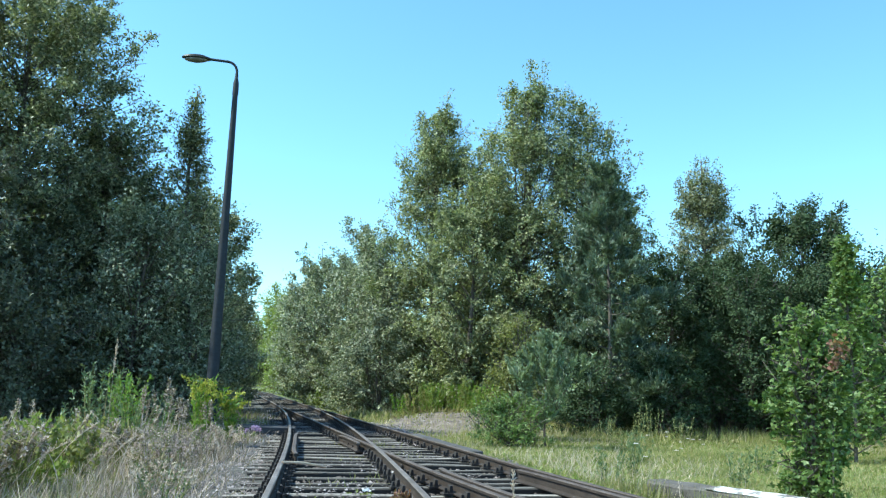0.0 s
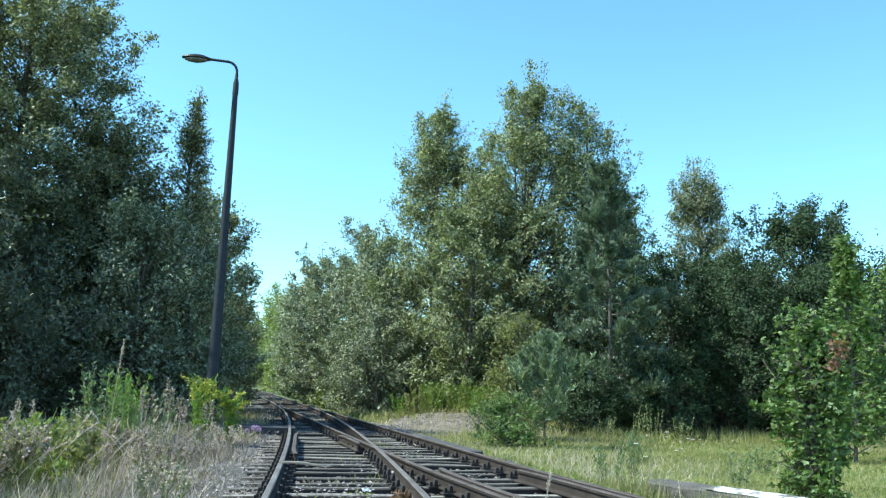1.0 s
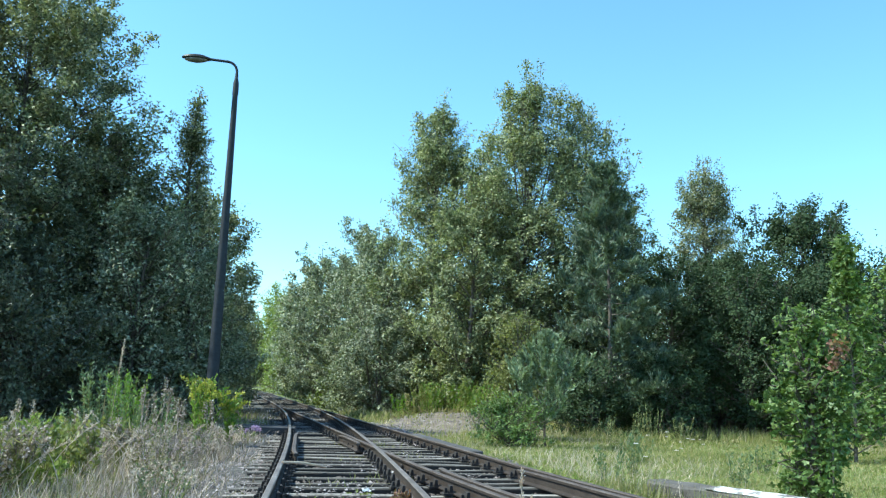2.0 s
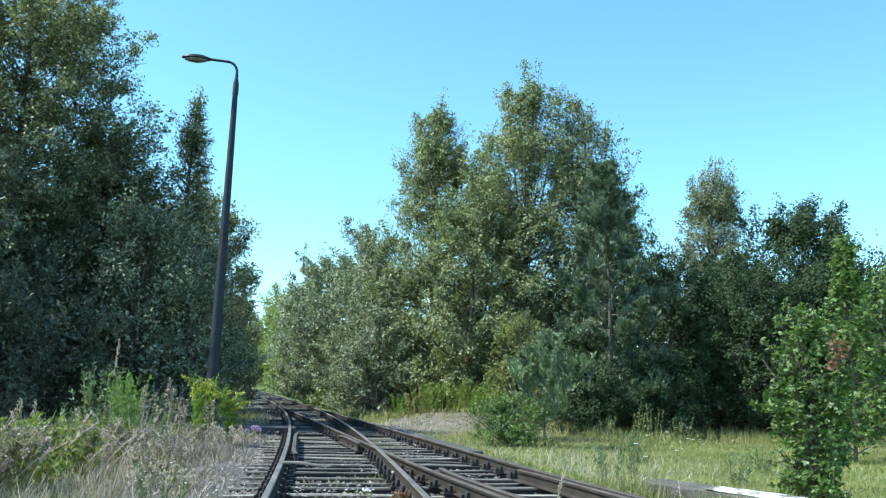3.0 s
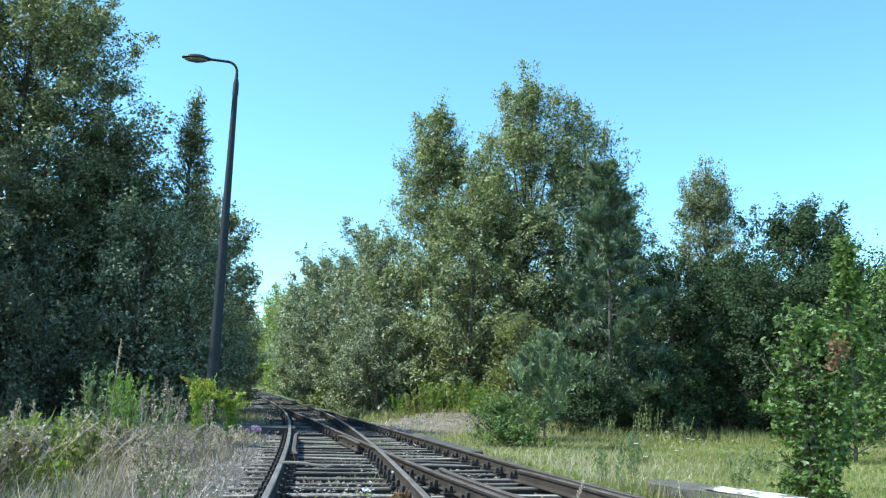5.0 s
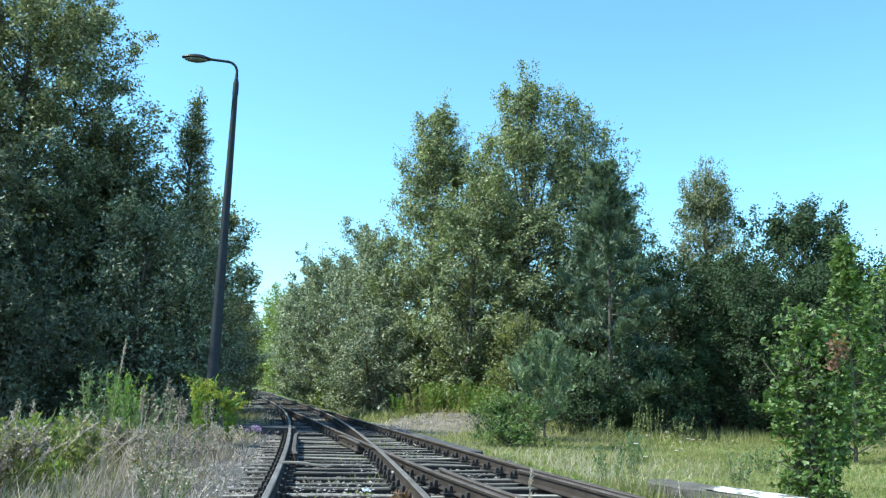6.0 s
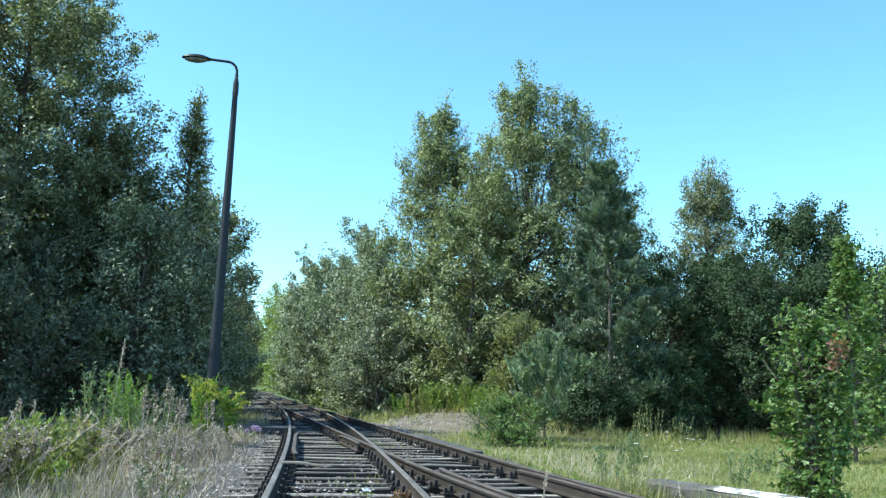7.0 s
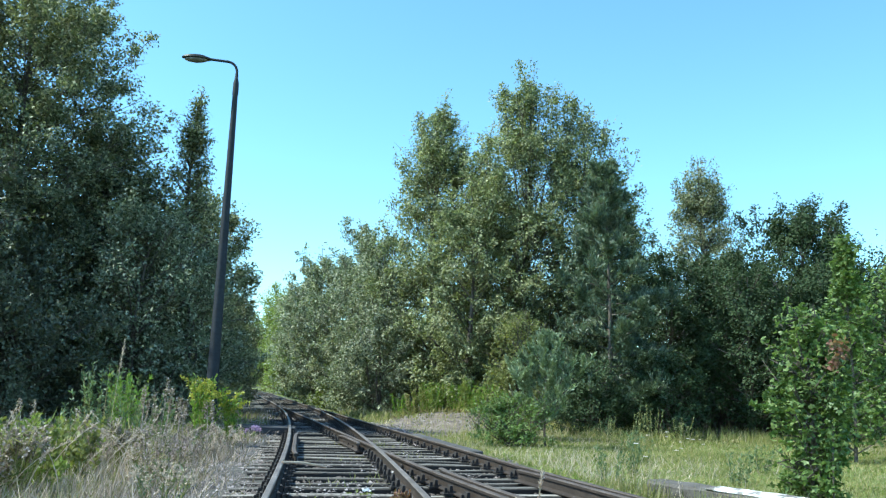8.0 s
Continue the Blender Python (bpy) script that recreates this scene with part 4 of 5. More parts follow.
# ---- whitewashed beam in the grass ----
def beam():
    root = thing("concrete_beam", "broken concrete beam with peeling whitewash lying in the grass", "concrete beam", (2.78, 11.05, -0.205))
    r = random.Random(3)
    bm = box_bm(0.32, 4.2, 0.36, 0.03)
    bmesh.ops.subdivide_edges(bm, edges=[e for e in bm.edges if abs(e.verts[0].co.y - e.verts[1].co.y) > 1], cuts=14)
    for v in bm.verts:
        v.co += Vector((r.uniform(-1, 1), r.uniform(-1, 1), r.uniform(-1, 1))) * 0.009
    bm.transform(Matrix.Translation((0, -2.1, 0)))
    part("body", bm, M_BEAM_OLD, root)
    bm = box_bm(0.29, 3.2, 0.014, 0.005)
    bmesh.ops.subdivide_edges(bm, edges=[e for e in bm.edges if abs(e.verts[0].co.y - e.verts[1].co.y) > 1], cuts=10)
    for v in bm.verts:
        v.co += Vector((r.uniform(-1, 1), r.uniform(-1, 1), 0.4 * r.uniform(-1, 1))) * 0.016
    bm.transform(Matrix.Translation((0, -2.55, 0.357)))
    part("whitewash_layer", bm, M_BEAM, root, "thick flaking white paint")
    root.rotation_euler = (0, radians(-4), radians(31))


beam()


# ---- ballast, grass and weeds ----
def stones(name, label, n, most, material, want, seed, lo, hi, lift=0.0):
    rng = np.random.default_rng(seed)
    y = 6.5 + 26 * rng.uniform(0, 1, n) ** 1.5
    x = rng.uniform(-9, 3.4, n)
    keep = rng.uniform(0, 1, n) < want(x, y)
    x, y = x[keep][:most], y[keep][:most]
    n = len(x)
    s = rng.uniform(lo, hi, n)
    octa = np.array([(1, 0, 0), (0, 1, 0), (-1, 0, 0), (0, -1, 0), (0, 0, 1), (0, 0, -1)], float)
    v = octa[None] * rng.uniform(0.6, 1.25, (n, 6, 1)) + rng.normal(0, 0.18, (n, 6, 3))
    a = rng.uniform(0, 6.28, n)
    ca, sa = np.cos(a)[:, None], np.sin(a)[:, None]
    v = np.stack([v[..., 0] * ca - v[..., 1] * sa, v[..., 0] * sa + v[..., 1] * ca, v[..., 2] * 0.75], -1) * s[:, None, None]
    co = (v + np.stack([x, y, ground_z(x, y) + lift + s * 0.35], 1)[:, None]).reshape(-1, 3)
    tri = np.array([(0, 1, 4), (1, 2, 4), (2, 3, 4), (3, 0, 4)])      # the lower half lies in the bed
    q = (np.arange(n)[:, None, None] * 6 + tri[None]).reshape(-1, 3)
    ob = part_np(name, co, q, material)
    tagged(ob, label, "ballast", kind="stuff")


def in_track(x, y):
    c = main_x(y)
    return ((x > c - split(y) - 1.15) & (x < c + 1.2)).astype(float)


stones("ballast", "dark oily crushed stone between the sleepers", 60000, 18000, M_OILY, lambda x, y: in_track(x, y) * 0.9, 8, 0.014, 0.034)
def spilled(x, y):
    return in_track(x, y) * soft(wave(x, y, 1.9, 12), 0.15, 0.7)


stones("spilled_ballast", "grey stone chippings spilled over the sleepers", 26000, 1500, M_STONE, spilled, 10, 0.010, 0.024, 0.10)
stones("shoulder_ballast", "loose grey crushed stone beside the sleepers", 90000, 22000, M_STONE,
       lambda x, y: (1 - in_track(x, y)) * grit_at(x, y) * (0.3 + 0.7 * soft(wave(x, y, 2.1, 6), -0.6, 0.6)), 9, 0.010, 0.028)


stones("path_gravel", "pale gravel and clods on the bare earth path", 40000, 7000, M_STONE,
       lambda x, y: soft(bare_at(x, y), 0.2, 0.8) * soft(y, 20, 22) * soft(x - main_x(y) - 1.1, 0, 0.4) * soft(wave(x, y, 2.7, 8), -0.7, 0.4), 14, 0.012, 0.045)


def field(name, label, category, n, box, material, h, w, seed, want, lean=0.28, power=1.0):
    rng = np.random.default_rng(seed)
    x = rng.uniform(box[0], box[1], n)
    y = box[2] + (box[3] - box[2]) * rng.uniform(0, 1, n) ** power
    keep = rng.uniform(0, 1, n) < want(x, y)
    x, y = x[keep], y[keep]
    hh = h * (0.75 + 0.5 * soft(wave(x, y, 0.9, seed), -1, 1))
    base = np.stack([x, y, ground_z(x, y) - 0.02], 1)
    co, q = leaf_tips(rng, base, hh, w * (1 + y / 30), np.array([0.12, 0, 1.0]), lean)
    ob = part_np(name, co, q, material)
    return tagged(ob, label, category, kind="stuff")


def off_planks(x, y):
    return 1 - soft(x - (main_x(y) - split(y)), -2.6, -2.2) * soft(y, 20.2, 20.6) * soft(-y, -24.2, -23.8)


def east(x, y):
    return soft(x - (main_x(y) + 1.25) + 0.35 * wave(x, y, 1.9, 5), 0.1, 0.8) * (1 - 0.93 * bare_at(x, y))


def west(x, y):
    return soft((main_x(y) - split(y) - 1.25) - x + 0.5 * wave(x, y, 1.7, 3), 0.5, 2.4)


field("meadow_grass", "sunlit yellow-green meadow grass with dry stems", "grass", 235000, (-1, 20, 7.5, 36), M_GRASS, 0.135, 0.009, 51, east, 0.95, 1.25)
field("meadow_herbs", "low broad-leaved herbs among the meadow grass", "herbs", 60000, (-1, 20, 7.5, 34), M_LIGHT, 0.09, 0.035, 57,
      lambda x, y: east(x, y) * soft(wave(x, y, 1.4, 8), -0.6, 0.6), 1.6, 1.3)
field("dry_grass", "bleached straw-coloured seeding grass in the meadow", "grass", 30000, (0, 16, 8, 30), M_STRAW, 0.28, 0.006, 52,
      lambda x, y: east(x, y) * np.clip(0.5 * soft(wave(x, y, 0.7, 9), 0.0, 0.8) + np.exp(-((x - 2.9) / 1.2) ** 2 - ((y - 15.5) / 2.6) ** 2), 0, 1), 0.8)
field("mound_weeds", "tall yellow-green weeds behind the earth path", "weeds", 60000, (-5, 9, 26, 37), M_GRASS, 0.30, 0.045, 56,
      lambda x, y: east(x, y) * soft(y - 0.35 * np.abs(x - 0.5), 30.5, 33) * (0.3 + 0.7 * soft(wave(x, y, 0.9, 3), -0.4, 0.4)), 0.95)
field("verge_weeds", "dry grey-brown weeds on the stony verge", "weeds", 130000, (-13, -0.5, 7, 26), M_DRY, 0.24, 0.009, 53,
      lambda x, y: soft((main_x(y) - split(y) - 1.25) - x + 0.5 * wave(x, y, 1.7, 3), -0.2, 0.9) * off_planks(x, y) * (0.35 + 0.65 * soft(wave(x, y, 2.6, 3), -0.5, 0.3)), 0.8, 1.4)
field("verge_grass", "patchy green grass on the verge", "grass", 90000, (-13, -1.5, 7, 26), M_GRASS, 0.30, 0.008, 54,
      lambda x, y: west(x, y) * soft(-x - 0.30 * y, -1.9, 0.4) * soft(wave(x, y, 1.1, 7), -0.8, 0.3), 0.6, 1.3)
field("verge_herbs", "yellow-green broad-leaved herbs on the verge", "herbs", 26000, (-12, -2, 7.5, 18), M_LIGHT, 0.10, 0.035, 59,
      lambda x, y: west(x, y) * soft(-x - 0.22 * y, 0.2, 2.6) * soft(wave(x, y, 1.2, 11), -0.5, 0.4), 1.2, 1.2)
field("verge_stems", "pale bleached stems on the verge", "weeds", 7000, (-11, -2, 7.5, 20), M_STRAW, 0.42, 0.008, 60,
      lambda x, y: west(x, y) * 0.8, 0.5, 1.3)
field("mound_grass", "dry straw grass round the earth path", "grass", 26000, (-4, 8, 21, 36), M_GRASS, 0.32, 0.012, 62,
      lambda x, y: east(x, y) * soft(bare_at(x, y), 0.02, 0.3) * soft(wave(x, y, 1.5, 6), -0.7, 0.2) + 0.25 * soft(y, 27, 30) * east(x, y), 0.6)
field("far_verge_weeds", "rough grey-green weeds beside the far line", "weeds", 16000, (-15, -3, 18, 36), M_GRASS, 0.22, 0.026, 63,
      lambda x, y: soft((main_x(y) - split(y) - 1.15) - x + 0.3 * wave(x, y, 1.7, 3), 0.2, 0.9) * off_planks(x, y) * soft(wave(x, y, 1.3, 1), -0.8, 0.4), 0.7)
field("far_dry_weeds", "dry brown weeds beside the far line", "weeds", 14000, (-15, -3, 18, 40), M_DRY, 0.20, 0.026, 64,
      lambda x, y: soft((main_x(y) - split(y) - 1.0) - x + 0.3 * wave(x, y, 1.7, 3), 0.0, 0.5) * off_planks(x, y) * soft(wave(x, y, 1.6, 5), -0.6, 0.3), 0.8)
field("beam_grass", "long green grass growing against the concrete beam", "grass", 9000, (1.4, 4.4, 7.6, 11.4), M_GRASS, 0.30, 0.010, 61,
      lambda x, y: soft(x - main_x(y) - 1.15, 0.1, 0.5) * soft(wave(x, y, 2.4, 4), -0.9, 0.2), 0.45)
field("track_grass", "small tufts of grass between the sleepers", "grass", 9000, (-3, 2, 7.5, 22), M_GRASS, 0.12, 0.01, 55,
      lambda x, y: soft(wave(x, y, 1.6, 2.5), 0.2, 0.8) * grit_at(x, y) * 0.6, 0.7)
field("edge_grass", "tall brownish seeding grass along the wood edge", "grass", 16000, (3.5, 20, 25.5, 31), M_GRASS, 0.42, 0.012, 58,
      lambda x, y: soft(y - 0.12 * x + 0.8 * wave(x, y, 0.9, 2), 25.2, 26.6) * (0.25 + 0.75 * soft(wave(x, y, 1.3, 5), 0.0, 0.7)), 0.5)


# ---- tall weeds of the verge ----
def weed(name, label, x, y, height, stems, reach, leaf, seed, per=26, size=0.07, slim=0.3, category="weed", group="weeds on the verge", top=None, sway=0.0, bare=0.1, lean=0.18, head=0.035, plume=0.045, arch=0.0):
    """A clump of upright stems, each set with leaves; top: flower or seed head material."""
    rng = np.random.default_rng(seed)
    root = thing(name, label, category, (x, y, float(ground_z(x, y)) - 0.03), group)
    pieces, feet, aims, heads = [], [], [], []
    for s in range(stems):
        a, r = rng.uniform(0, 6.28), reach * math.sqrt(rng.uniform(0, 1))
        h = height * rng.uniform(0.68, 1.05)
        foot = np.array([r * math.cos(a) * 0.5, r * math.sin(a) * 0.5, 0])
        tip = np.array([r * math.cos(a) + rng.normal(0, lean * 0.4) * h, r * math.sin(a), h])
        t = np.linspace(0, 1, 5)[:, None]
        line = foot + (tip - foot) * t + np.array([0.03, 0, 0]) * t ** 2 * h
        pieces.append(tube(line, 0.008 * (1 - 0.7 * t[:, 0]), 4))
        f = rng.uniform(bare, 1.0, per)
        p = np.stack([np.interp(f, t[:, 0], line[:, k]) for k in range(3)], 1)
        g = rng.uniform(0, 6.28, per)
        feet.append(p)
        aims.append(np.stack([np.cos(g), np.sin(g), 0.6 + 0 * g], 1) * (1.15 - 0.6 * f)[:, None] + np.array([0, 0, 0.4]))
        if top:
            m = 46
            f = rng.uniform(0.72, 1.03, m)
            p = tip + np.stack([rng.normal(0, head, m), rng.normal(0, head, m), (f - 1) * h * 1.1], 1)
            if arch:
                # a plume that bends over to one side
                g = (f - 0.72) / 0.31
                side = 1 if rng.uniform() < 0.7 else -1
                p = tip + np.stack([side * arch * g ** 2 + rng.normal(0, head, m), rng.normal(0, head * 1.6, m), (g - 1) * h * 0.24 - arch * 0.7 * g ** 3 + arch * 0.4], 1)
            heads.append(p)
    co, q = join_np(pieces)
    stem = part_np("stalk", co, q, M_DRY if leaf is M_DRY or leaf is M_STRAW else M_GRASS, root)
    tagged(stem, kind="stuff")
    co, q = blades(rng, np.concatenate(feet), size, size * slim, np.concatenate(aims), 0.35)
    tagged(part_np("foliage", co, q, leaf, stem), kind="stuff")
    if top:
        co, q = blades(rng, np.concatenate(heads), plume, plume * 0.62, np.array([0, 0, 0.5]), 0.8)
        tagged(part_np("bloom", co, q, top, stem), kind="stuff")
    if sway:
        SWAY.append((stem, Vector((0, 0, 0)), gentle(seed, sway)))
    return root


M_YELLOW = leaf_mat("goldenrod_flower", [(0.28, 0.33, 0.04), (0.37, 0.41, 0.06), (0.48, 0.47, 0.10)], 0.3)
M_MAUVE = leaf_mat("withered_thistle", [(0.17, 0.155, 0.12), (0.27, 0.235, 0.225), (0.42, 0.37, 0.37)], 0.25)
M_BLUE = leaf_mat("mugwort_leaf", [(0.10, 0.17, 0.08), (0.16, 0.23, 0.11), (0.24, 0.31, 0.17)], 0.35)
weed("goldenrod", "clump of yellow-green goldenrod before the lamp post", -4.6, 17.0, 1.38, 17, 0.34, M_GOLD, 71, 60, 0.12, 0.2, "goldenrod", top=M_YELLOW, sway=1.0, bare=0.0, arch=0.16, head=0.022, plume=0.055)
weed("goldenrod", "smaller yellow-green goldenrod beside the track", -4.05, 17.2, 1.15, 10, 0.24, M_GOLD, 72, 60, 0.12, 0.2, "goldenrod", top=M_YELLOW, sway=1.0, bare=0.0, arch=0.16, head=0.022, plume=0.055)
weed("mugwort", "bushy grey-green mugwort on the verge", -6.5, 16.6, 1.5, 26, 0.7, M_BLUE, 73, 40, 0.11, 0.26, "mugwort", sway=1.0)
weed("mugwort", "fresh yellow-green mugwort with upright stems", -5.65, 15.6, 1.4, 16, 0.4, M_GOLD, 76, 46, 0.11, 0.24, "mugwort", sway=1.0)
weed("mugwort", "pale green mugwort with upright stems", -5.15, 15.0, 1.05, 18, 0.55, M_BLUE, 74, 34, 0.10, 0.26, "mugwort", sway=1.0)
for i, (wx, wy, wh) in enumerate(((-4.55, 14.2, 1.25), (-4.95, 14.5, 1.15), (-4.2, 14.0, 1.15), (-6.2, 13.2, 1.0), (-4.0, 15.5, 0.95), (-5.3, 12.9, 0.85), (-8.6, 16.8, 1.25))):
    weed("dock_weed", "dry brown seeding dock stalks on the verge", wx, wy, wh, 4, 0.16, M_DRY, 80 + i, 44, 0.035, 0.6, "dock", sway=1.4, bare=0.35, top=M_DRY, head=0.014)
for i, (wx, wy, wh) in enumerate(((-5.3, 11.4, 0.85), (-4.75, 10.9, 0.75), (-5.7, 12.4, 0.9), (-4.7, 10.0, 0.6), (-5.5, 11.0, 0.7), (-6.6, 13.4, 0.85), (-4.3, 9.5, 0.45), (-4.9, 11.9, 0.85), (-5.2, 10.3, 0.6), (-4.35, 10.6, 0.6), (-6.2, 12.2, 0.8))):
    weed("nettle", "bright green leafy weed among dry grass", wx, wy, wh * 0.86, 12, 0.38, (M_LIGHT, M_SHRUB)[i % 2], 90 + i, 32, 0.085, 0.5, "weed", sway=0.8)
for i in range(84):
    r = random.Random(300 + i)
    wy = r.uniform(8.3, 17)
    wx = float(main_x(wy) - split(wy)) - 1.75 - r.uniform(0.1, 3.9) * (0.4 + wy / 20)
    if wy < 11.6 and wx < -0.36 * wy:
        continue
    weed("knapweed", "wiry grey knapweed with pale seed heads", wx, wy, r.uniform(0.32, 0.66) if wy < 13 else r.uniform(0.28, 0.55), 12, 0.36, (M_DRY, M_GRASS, M_MAUVE, M_DRY, M_BLUE)[i % 5], 110 + i, 24, 0.055, 0.24, "knapweed",
         top=(M_STRAW, M_MAUVE, M_DRY)[i % 3], sway=1.2, head=0.022, plume=0.03)


for i in range(34):
    r = random.Random(1300 + i)
    wy = r.uniform(8.2, 13.0)
    wx = float(main_x(wy) - split(wy)) - 2.2 - r.uniform(0.0, 1.0) ** 0.8 * 3.6 * (0.3 + wy / 16)
    if wy > 9.2 and wx < -0.37 * wy:
        continue
    weed("grass_tuft", "tuft of tall grass turning brown on the verge", wx, wy, r.uniform(0.5, 0.85), 24, 0.3, M_GRASS, 1400 + i, 7, 0.26, 0.05, "grass", "grass tufts on the verge",
         top=M_DRY, sway=1.5, bare=0.0, lean=0.4, head=0.012)


def bent_straws(n, seed):
    """Long bleached stems that lean and arch over the verge."""
    for i in range(n):
        r = random.Random(seed + i)
        y = r.uniform(8.6, 14.5)
        x = float(main_x(y) - split(y)) - 2.2 - r.uniform(0, 3.4)
        h, a = r.uniform(0.5, 0.95), r.choice((-1, 1, 1)) * r.uniform(0.15, 0.6)
        t = np.linspace(0, 1, 7)
        line = np.stack([a * t ** 1.8, 0.1 * t, h * (t - 0.22 * abs(a) * t ** 3)], 1)
        root = part_np("straw_stem", *tube(line, 0.008 * (1 - 0.6 * t), 5), M_STRAW, at=(x, y, float(ground_z(x, y)) - 0.02))
        tagged(root, "long bleached grass stem leaning over the verge", "grass stem", "bent straw stems")
        g = np.random.default_rng(seed + i)
        f = g.uniform(0.72, 1.0, 30)
        p = np.stack([np.interp(f, t, line[:, k]) for k in range(3)], 1)
        tagged(part_np("seed_head", *blades(g, p, 0.04, 0.014, np.array([a, 0, 0.7]), 0.3), M_STRAW, root, "bleached seed head"), kind="stuff")


bent_straws(46, 1500)


# ---- bending grass stalks near the eye ----
def stalk(name, label, x, y, z, height, rows, seed, thick=0.004, head=0.2, grain=0.028):
    rng = np.random.default_rng(seed)
    root = thing(name, label, "grass stalk", (x, y, z), "tall grass stalks")
    t = np.linspace(0, 1, 7)
    line = np.stack([0.03 * t ** 2 * height, 0 * t, t * height], 1)
    stem = part_np("stem", *tube(line, thick * (1 - 0.6 * t), 5), M_STRAW, root)
    f = rng.uniform(1 - head, 1.0, 70)
    p = np.stack([np.interp(f, t, line[:, k]) for k in range(3)], 1)
    co, q = blades(rng, p, grain, grain * 0.33, np.array([0.15, 0, 1.0]), 0.35)
    tagged(part_np("seed_head", co, q, M_STRAW, stem, "bleached seed head"), kind="stuff")
    SWAY.append((stem, Vector((0, 0, 0)), rows))


# lean of the stalk in degrees, time by time
stalk("grass_stalk", "tall bleached grass stalk swaying beside the rails", 0.40, 4.0, -0.1, 0.94,
      [(0.0, -5, 5), (0.3, -3, 0), (0.6, 0.8, 0), (0.9, 6, 0), (1.2, 4.8, 0), (1.5, 0.2, 0), (2.1, -2, 0), (2.8, 3.5, 0), (3.1, 12.5, 0), (3.4, 20, 0), (3.8, 30, 0),
       (4.2, 31, 0), (4.6, 26, 0), (5.2, 10, 0), (6.0, 0.6, 0), (6.6, 4, 0), (7.2, 5, 0), (7.8, 3.2, 0), (8.0, 3.6, 0)], 401, 0.0035, 0.16, 0.02)
stalk("grass_stalk", "thin bleached grass stalk swaying over the rails", 0.44, 4.3, -0.1, 0.80,
      [(0.0, -12, 8), (0.6, -8, 8), (1.2, -6, 9), (1.8, -2, 6), (2.8, 10, 0), (3.1, 15, 0), (3.4, 21, 0), (3.8, 10, 4), (4.2, 6, 6), (4.6, 7, 6), (5.4, -3, 8), (6.0, -6, 9), (7.0, -5, 9), (8.0, -6, 9)], 402, 0.003, 0.16, 0.018)
stalk("grass_stalk", "tall dry reed stalk before the dark wood", -4.56, 12.0, -0.12, 1.86,
      [(t, v * 0.23 - 1.0, 0) for t, v in zip((0, 0.5, 1, 1.5, 3, 3.5, 4, 4.5, 6, 6.5, 7, 7.5, 8), (0, 8, 12, 16, 3, -1, -6, -1, 16, 11, 14, 12, 14))], 403, 0.0038, 0.26, 0.045)


# ---- small things ----
def flowers(n, seed):
    for i in range(n):
        r = random.Random(seed + i)
        y = r.uniform(11.5, 21)
        x = r.uniform(0.24, 0.30) * y + r.uniform(-0.5, 0.5)
        root = thing("wild_flower", "white umbel flower on a thin stem in the meadow", "flower", (x, y, float(ground_z(x, y)) - 0.02), "white flowers in the meadow")
        h = r.uniform(0.45, 0.8)
        part_np("stem", *tube([(0, 0, 0), (0.02, 0, h * 0.6), (0.03, 0.01, h)], [0.005, 0.004, 0.003], 4), M_GRASS, root)
        bm = bmesh.new()
        for k in range(9):
            a, q = k * 2.4, 0.012 * math.sqrt(k)
            bmesh.ops.create_icosphere(bm, subdivisions=1, radius=0.010, matrix=Matrix.Translation((0.03 + q * math.cos(a), q * math.sin(a), h)) @ Matrix.Diagonal((1, 1, 0.5, 1)))
        part("umbel", bm, M_PETAL, root)


flowers(12, 500)


def litter(x, y, z, s, turn, label):
    r = random.Random(int(x * 1000))
    bm = bmesh.new()
    bmesh.ops.create_grid(bm, x_segments=5, y_segments=4, size=0.5)
    for v in bm.verts:
        v.co = Vector((v.co.x * s, v.co.y * s * 0.6, 0.03 * s * r.uniform(-4, 4)))
    bmesh.ops.solidify(bm, geom=bm.faces[:], thickness=0.004)
    ob = part("paper_scrap", bm, M_LITTER)
    ob.location, ob.rotation_euler = (x, y, z), (radians(25), 0, turn)
    tagged(ob, label, "litter", "litter on the track")


litter(-0.78, 9.9, 0.045, 0.10, 0.7, "crumpled white paper scrap on a sleeper")
litter(-0.62, 11.9, 0.06, 0.11, -0.9, "crumpled white paper scrap beside the rail")


def lying_stick():
    co, q = tube([(-2.05, 11.6, 0.17), (-1.8, 11.9, 0.14), (-1.55, 12.3, 0.06)], [0.016, 0.02, 0.014], 7)
    ob = part_np("dry_stick", co, q, M_STRAW, smooth=True)
    tagged(ob, "bleached dry stick leaning over the rail", "stick")


lying_stick()


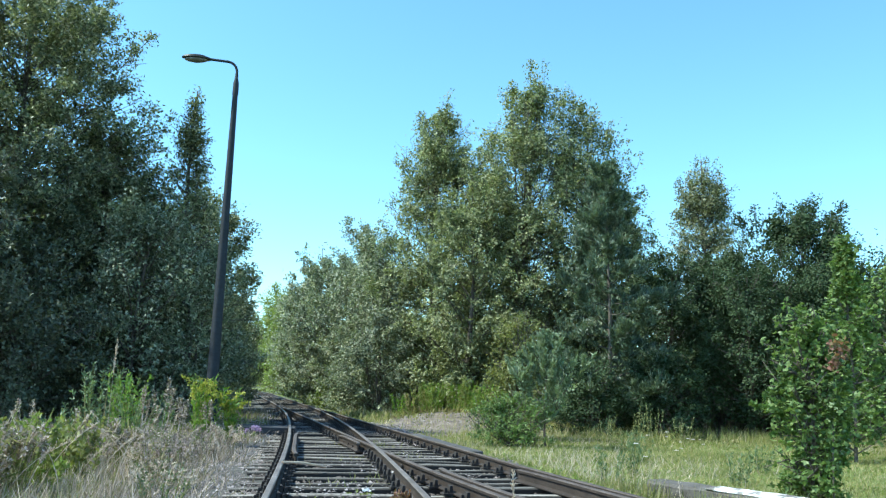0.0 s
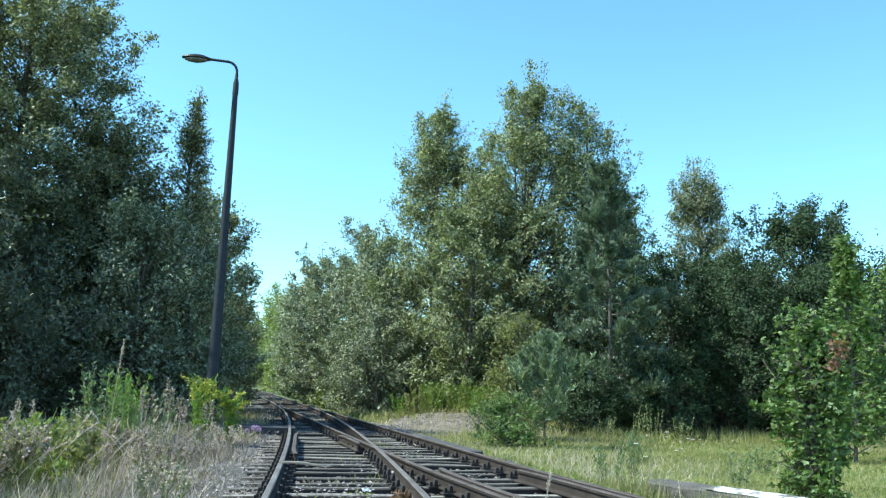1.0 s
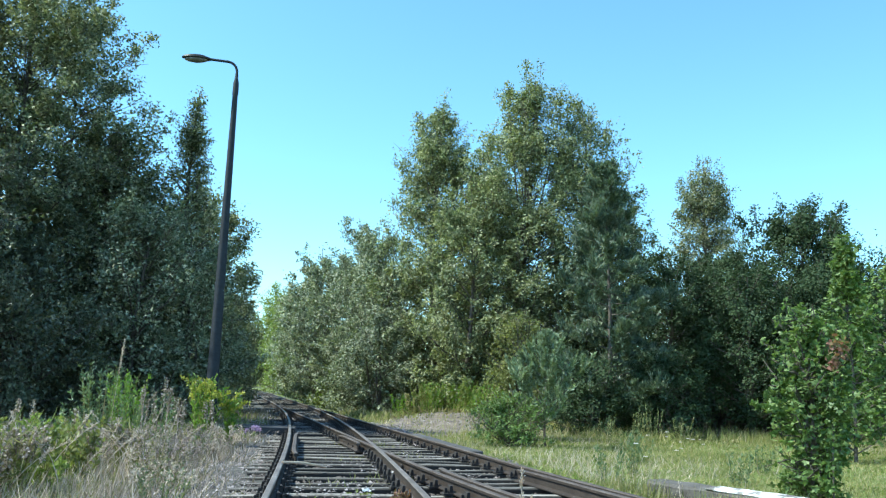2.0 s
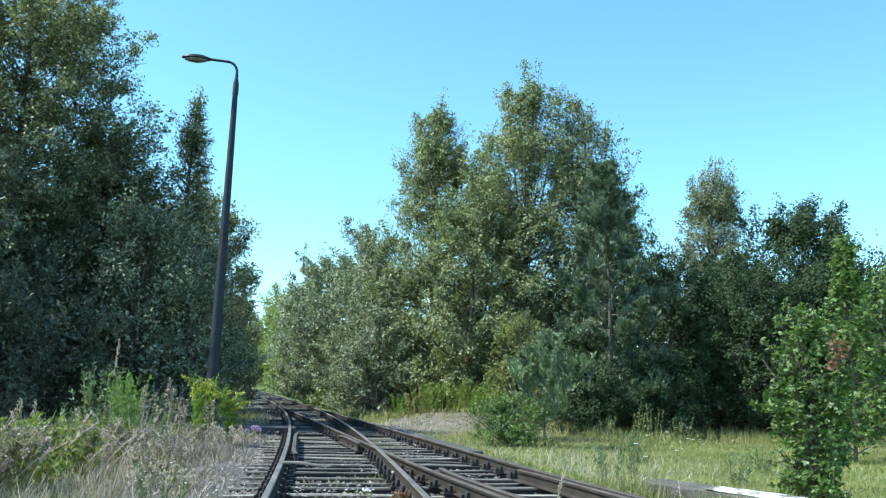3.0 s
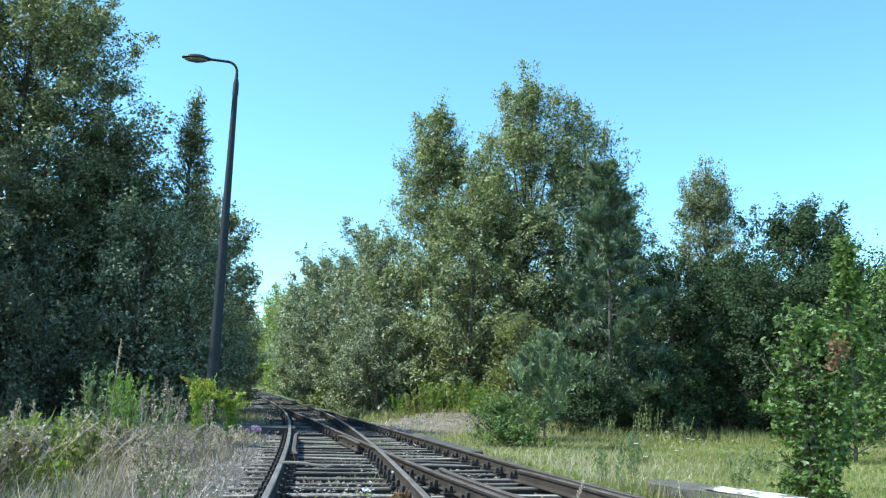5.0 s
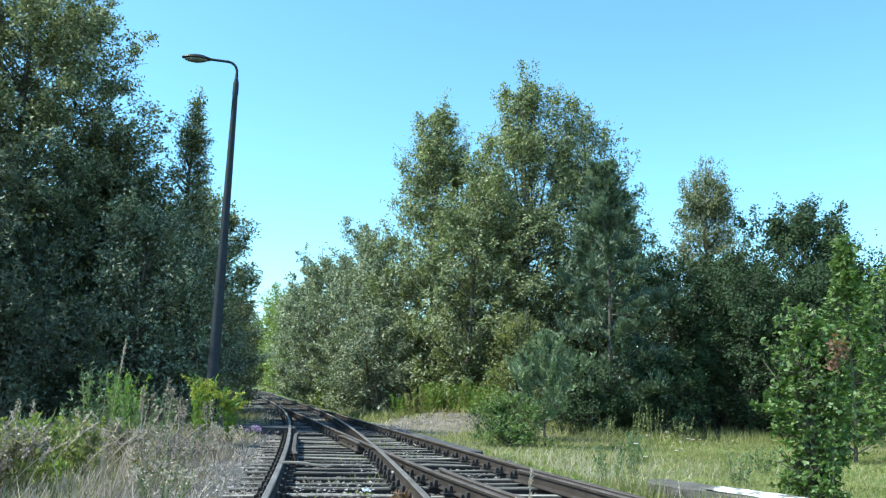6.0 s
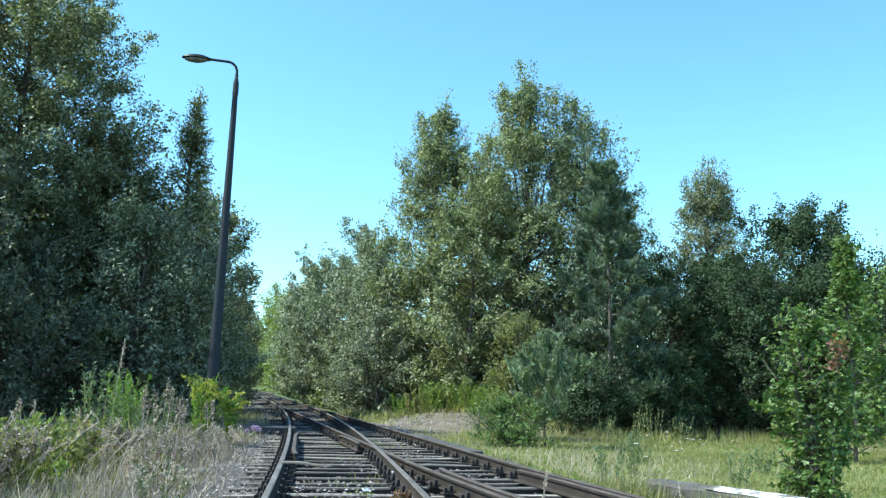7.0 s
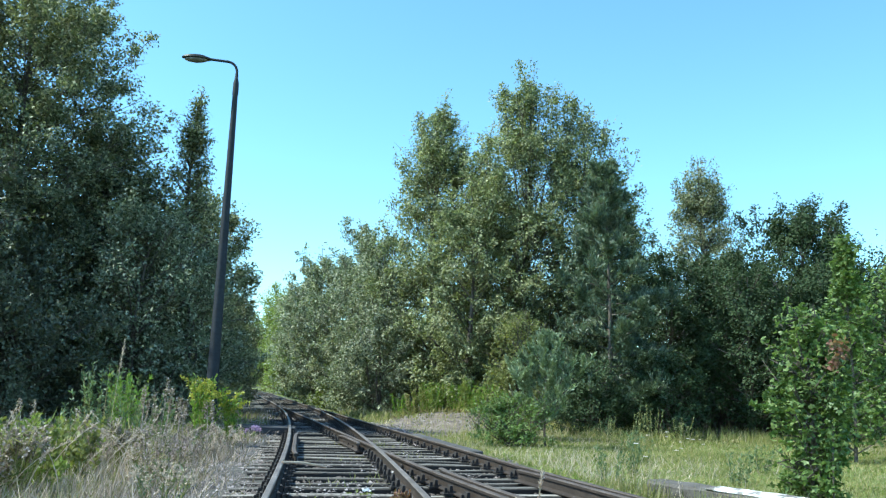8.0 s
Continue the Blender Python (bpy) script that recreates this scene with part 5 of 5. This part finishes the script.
weed("sorrel", "rust-red withered sorrel between the rails", -0.36, 9.25, 0.22, 9, 0.14, M_RED, 601, 16, 0.06, 0.4, "sorrel", "weeds between the rails")
weed("bellflower", "low weed with lilac flowers beside the track", -4.35, 20.4, 0.26, 6, 0.16, M_BLUE, 602, 14, 0.05, 0.4, "bellflower", top=M_LILAC, head=0.03)
weed("mugwort", "low pale mugwort among dry weeds", -6.1, 14.2, 0.85, 14, 0.5, M_BLUE, 605, 34, 0.09, 0.26, "mugwort", sway=1.0)
weed("chickweed", "low green weed between the sleepers", -1.1, 9.05, 0.14, 14, 0.22, M_LIGHT, 603, 14, 0.04, 0.5, "weed", "weeds between the rails")
weed("chickweed", "low green weed between the sleepers", -0.85, 9.9, 0.12, 12, 0.2, M_LIGHT, 604, 14, 0.04, 0.5, "weed", "weeds between the rails")
for i, (wx, wy, wh) in enumerate(((5.6, 24.6, 1.15), (6.3, 25.4, 1.2), (4.9, 24.9, 0.9), (7.4, 26.2, 0.8), (3.6, 16.0, 0.75), (4.3, 18.2, 0.7), (2.9, 14.4, 0.6), (5.2, 15.0, 0.55), (6.4, 17.2, 0.6))):
    weed("mugwort", "tall straggling mugwort in the meadow", wx, wy, wh, 8, 0.3, M_BLUE if i > 3 else M_POPLAR, 620 + i, 30, 0.075, 0.28, "mugwort", "weeds in the meadow", sway=1.0)
for i in range(16):
    r = random.Random(900 + i)
    wy = r.uniform(26.5, 33.5)
    weed("hogweed", "yellow-green leafy weed behind the earth path", float(main_x(wy)) + r.uniform(3.0, 6.5) + 0.16 * (wy - 26), wy + 4.5, r.uniform(0.9, 1.4), 12, 0.65, M_GOLD if i % 3 else M_LIGHT, 700 + i, 34, 0.12, 0.45, "weed", "weeds behind the path", sway=0.8)
for i in range(16):
    r = random.Random(950 + i)
    weed("hogweed", "yellow-green leafy weed behind the earth path", r.uniform(-1.5, 4.2), r.uniform(33.0, 36.0), r.uniform(0.8, 1.3), 12, 0.6, (M_GOLD, M_LIGHT, M_GRASS)[i % 3], 730 + i, 34, 0.11, 0.42, "weed", "weeds behind the path", sway=0.8)


def motions():
    for ob, at, rows in SWAY:
        walk(ob, [(t, Matrix.Translation(at) @ pose(0, 0, 0, rx, ry, 0)) for t, ry, rx in rows])


motions()
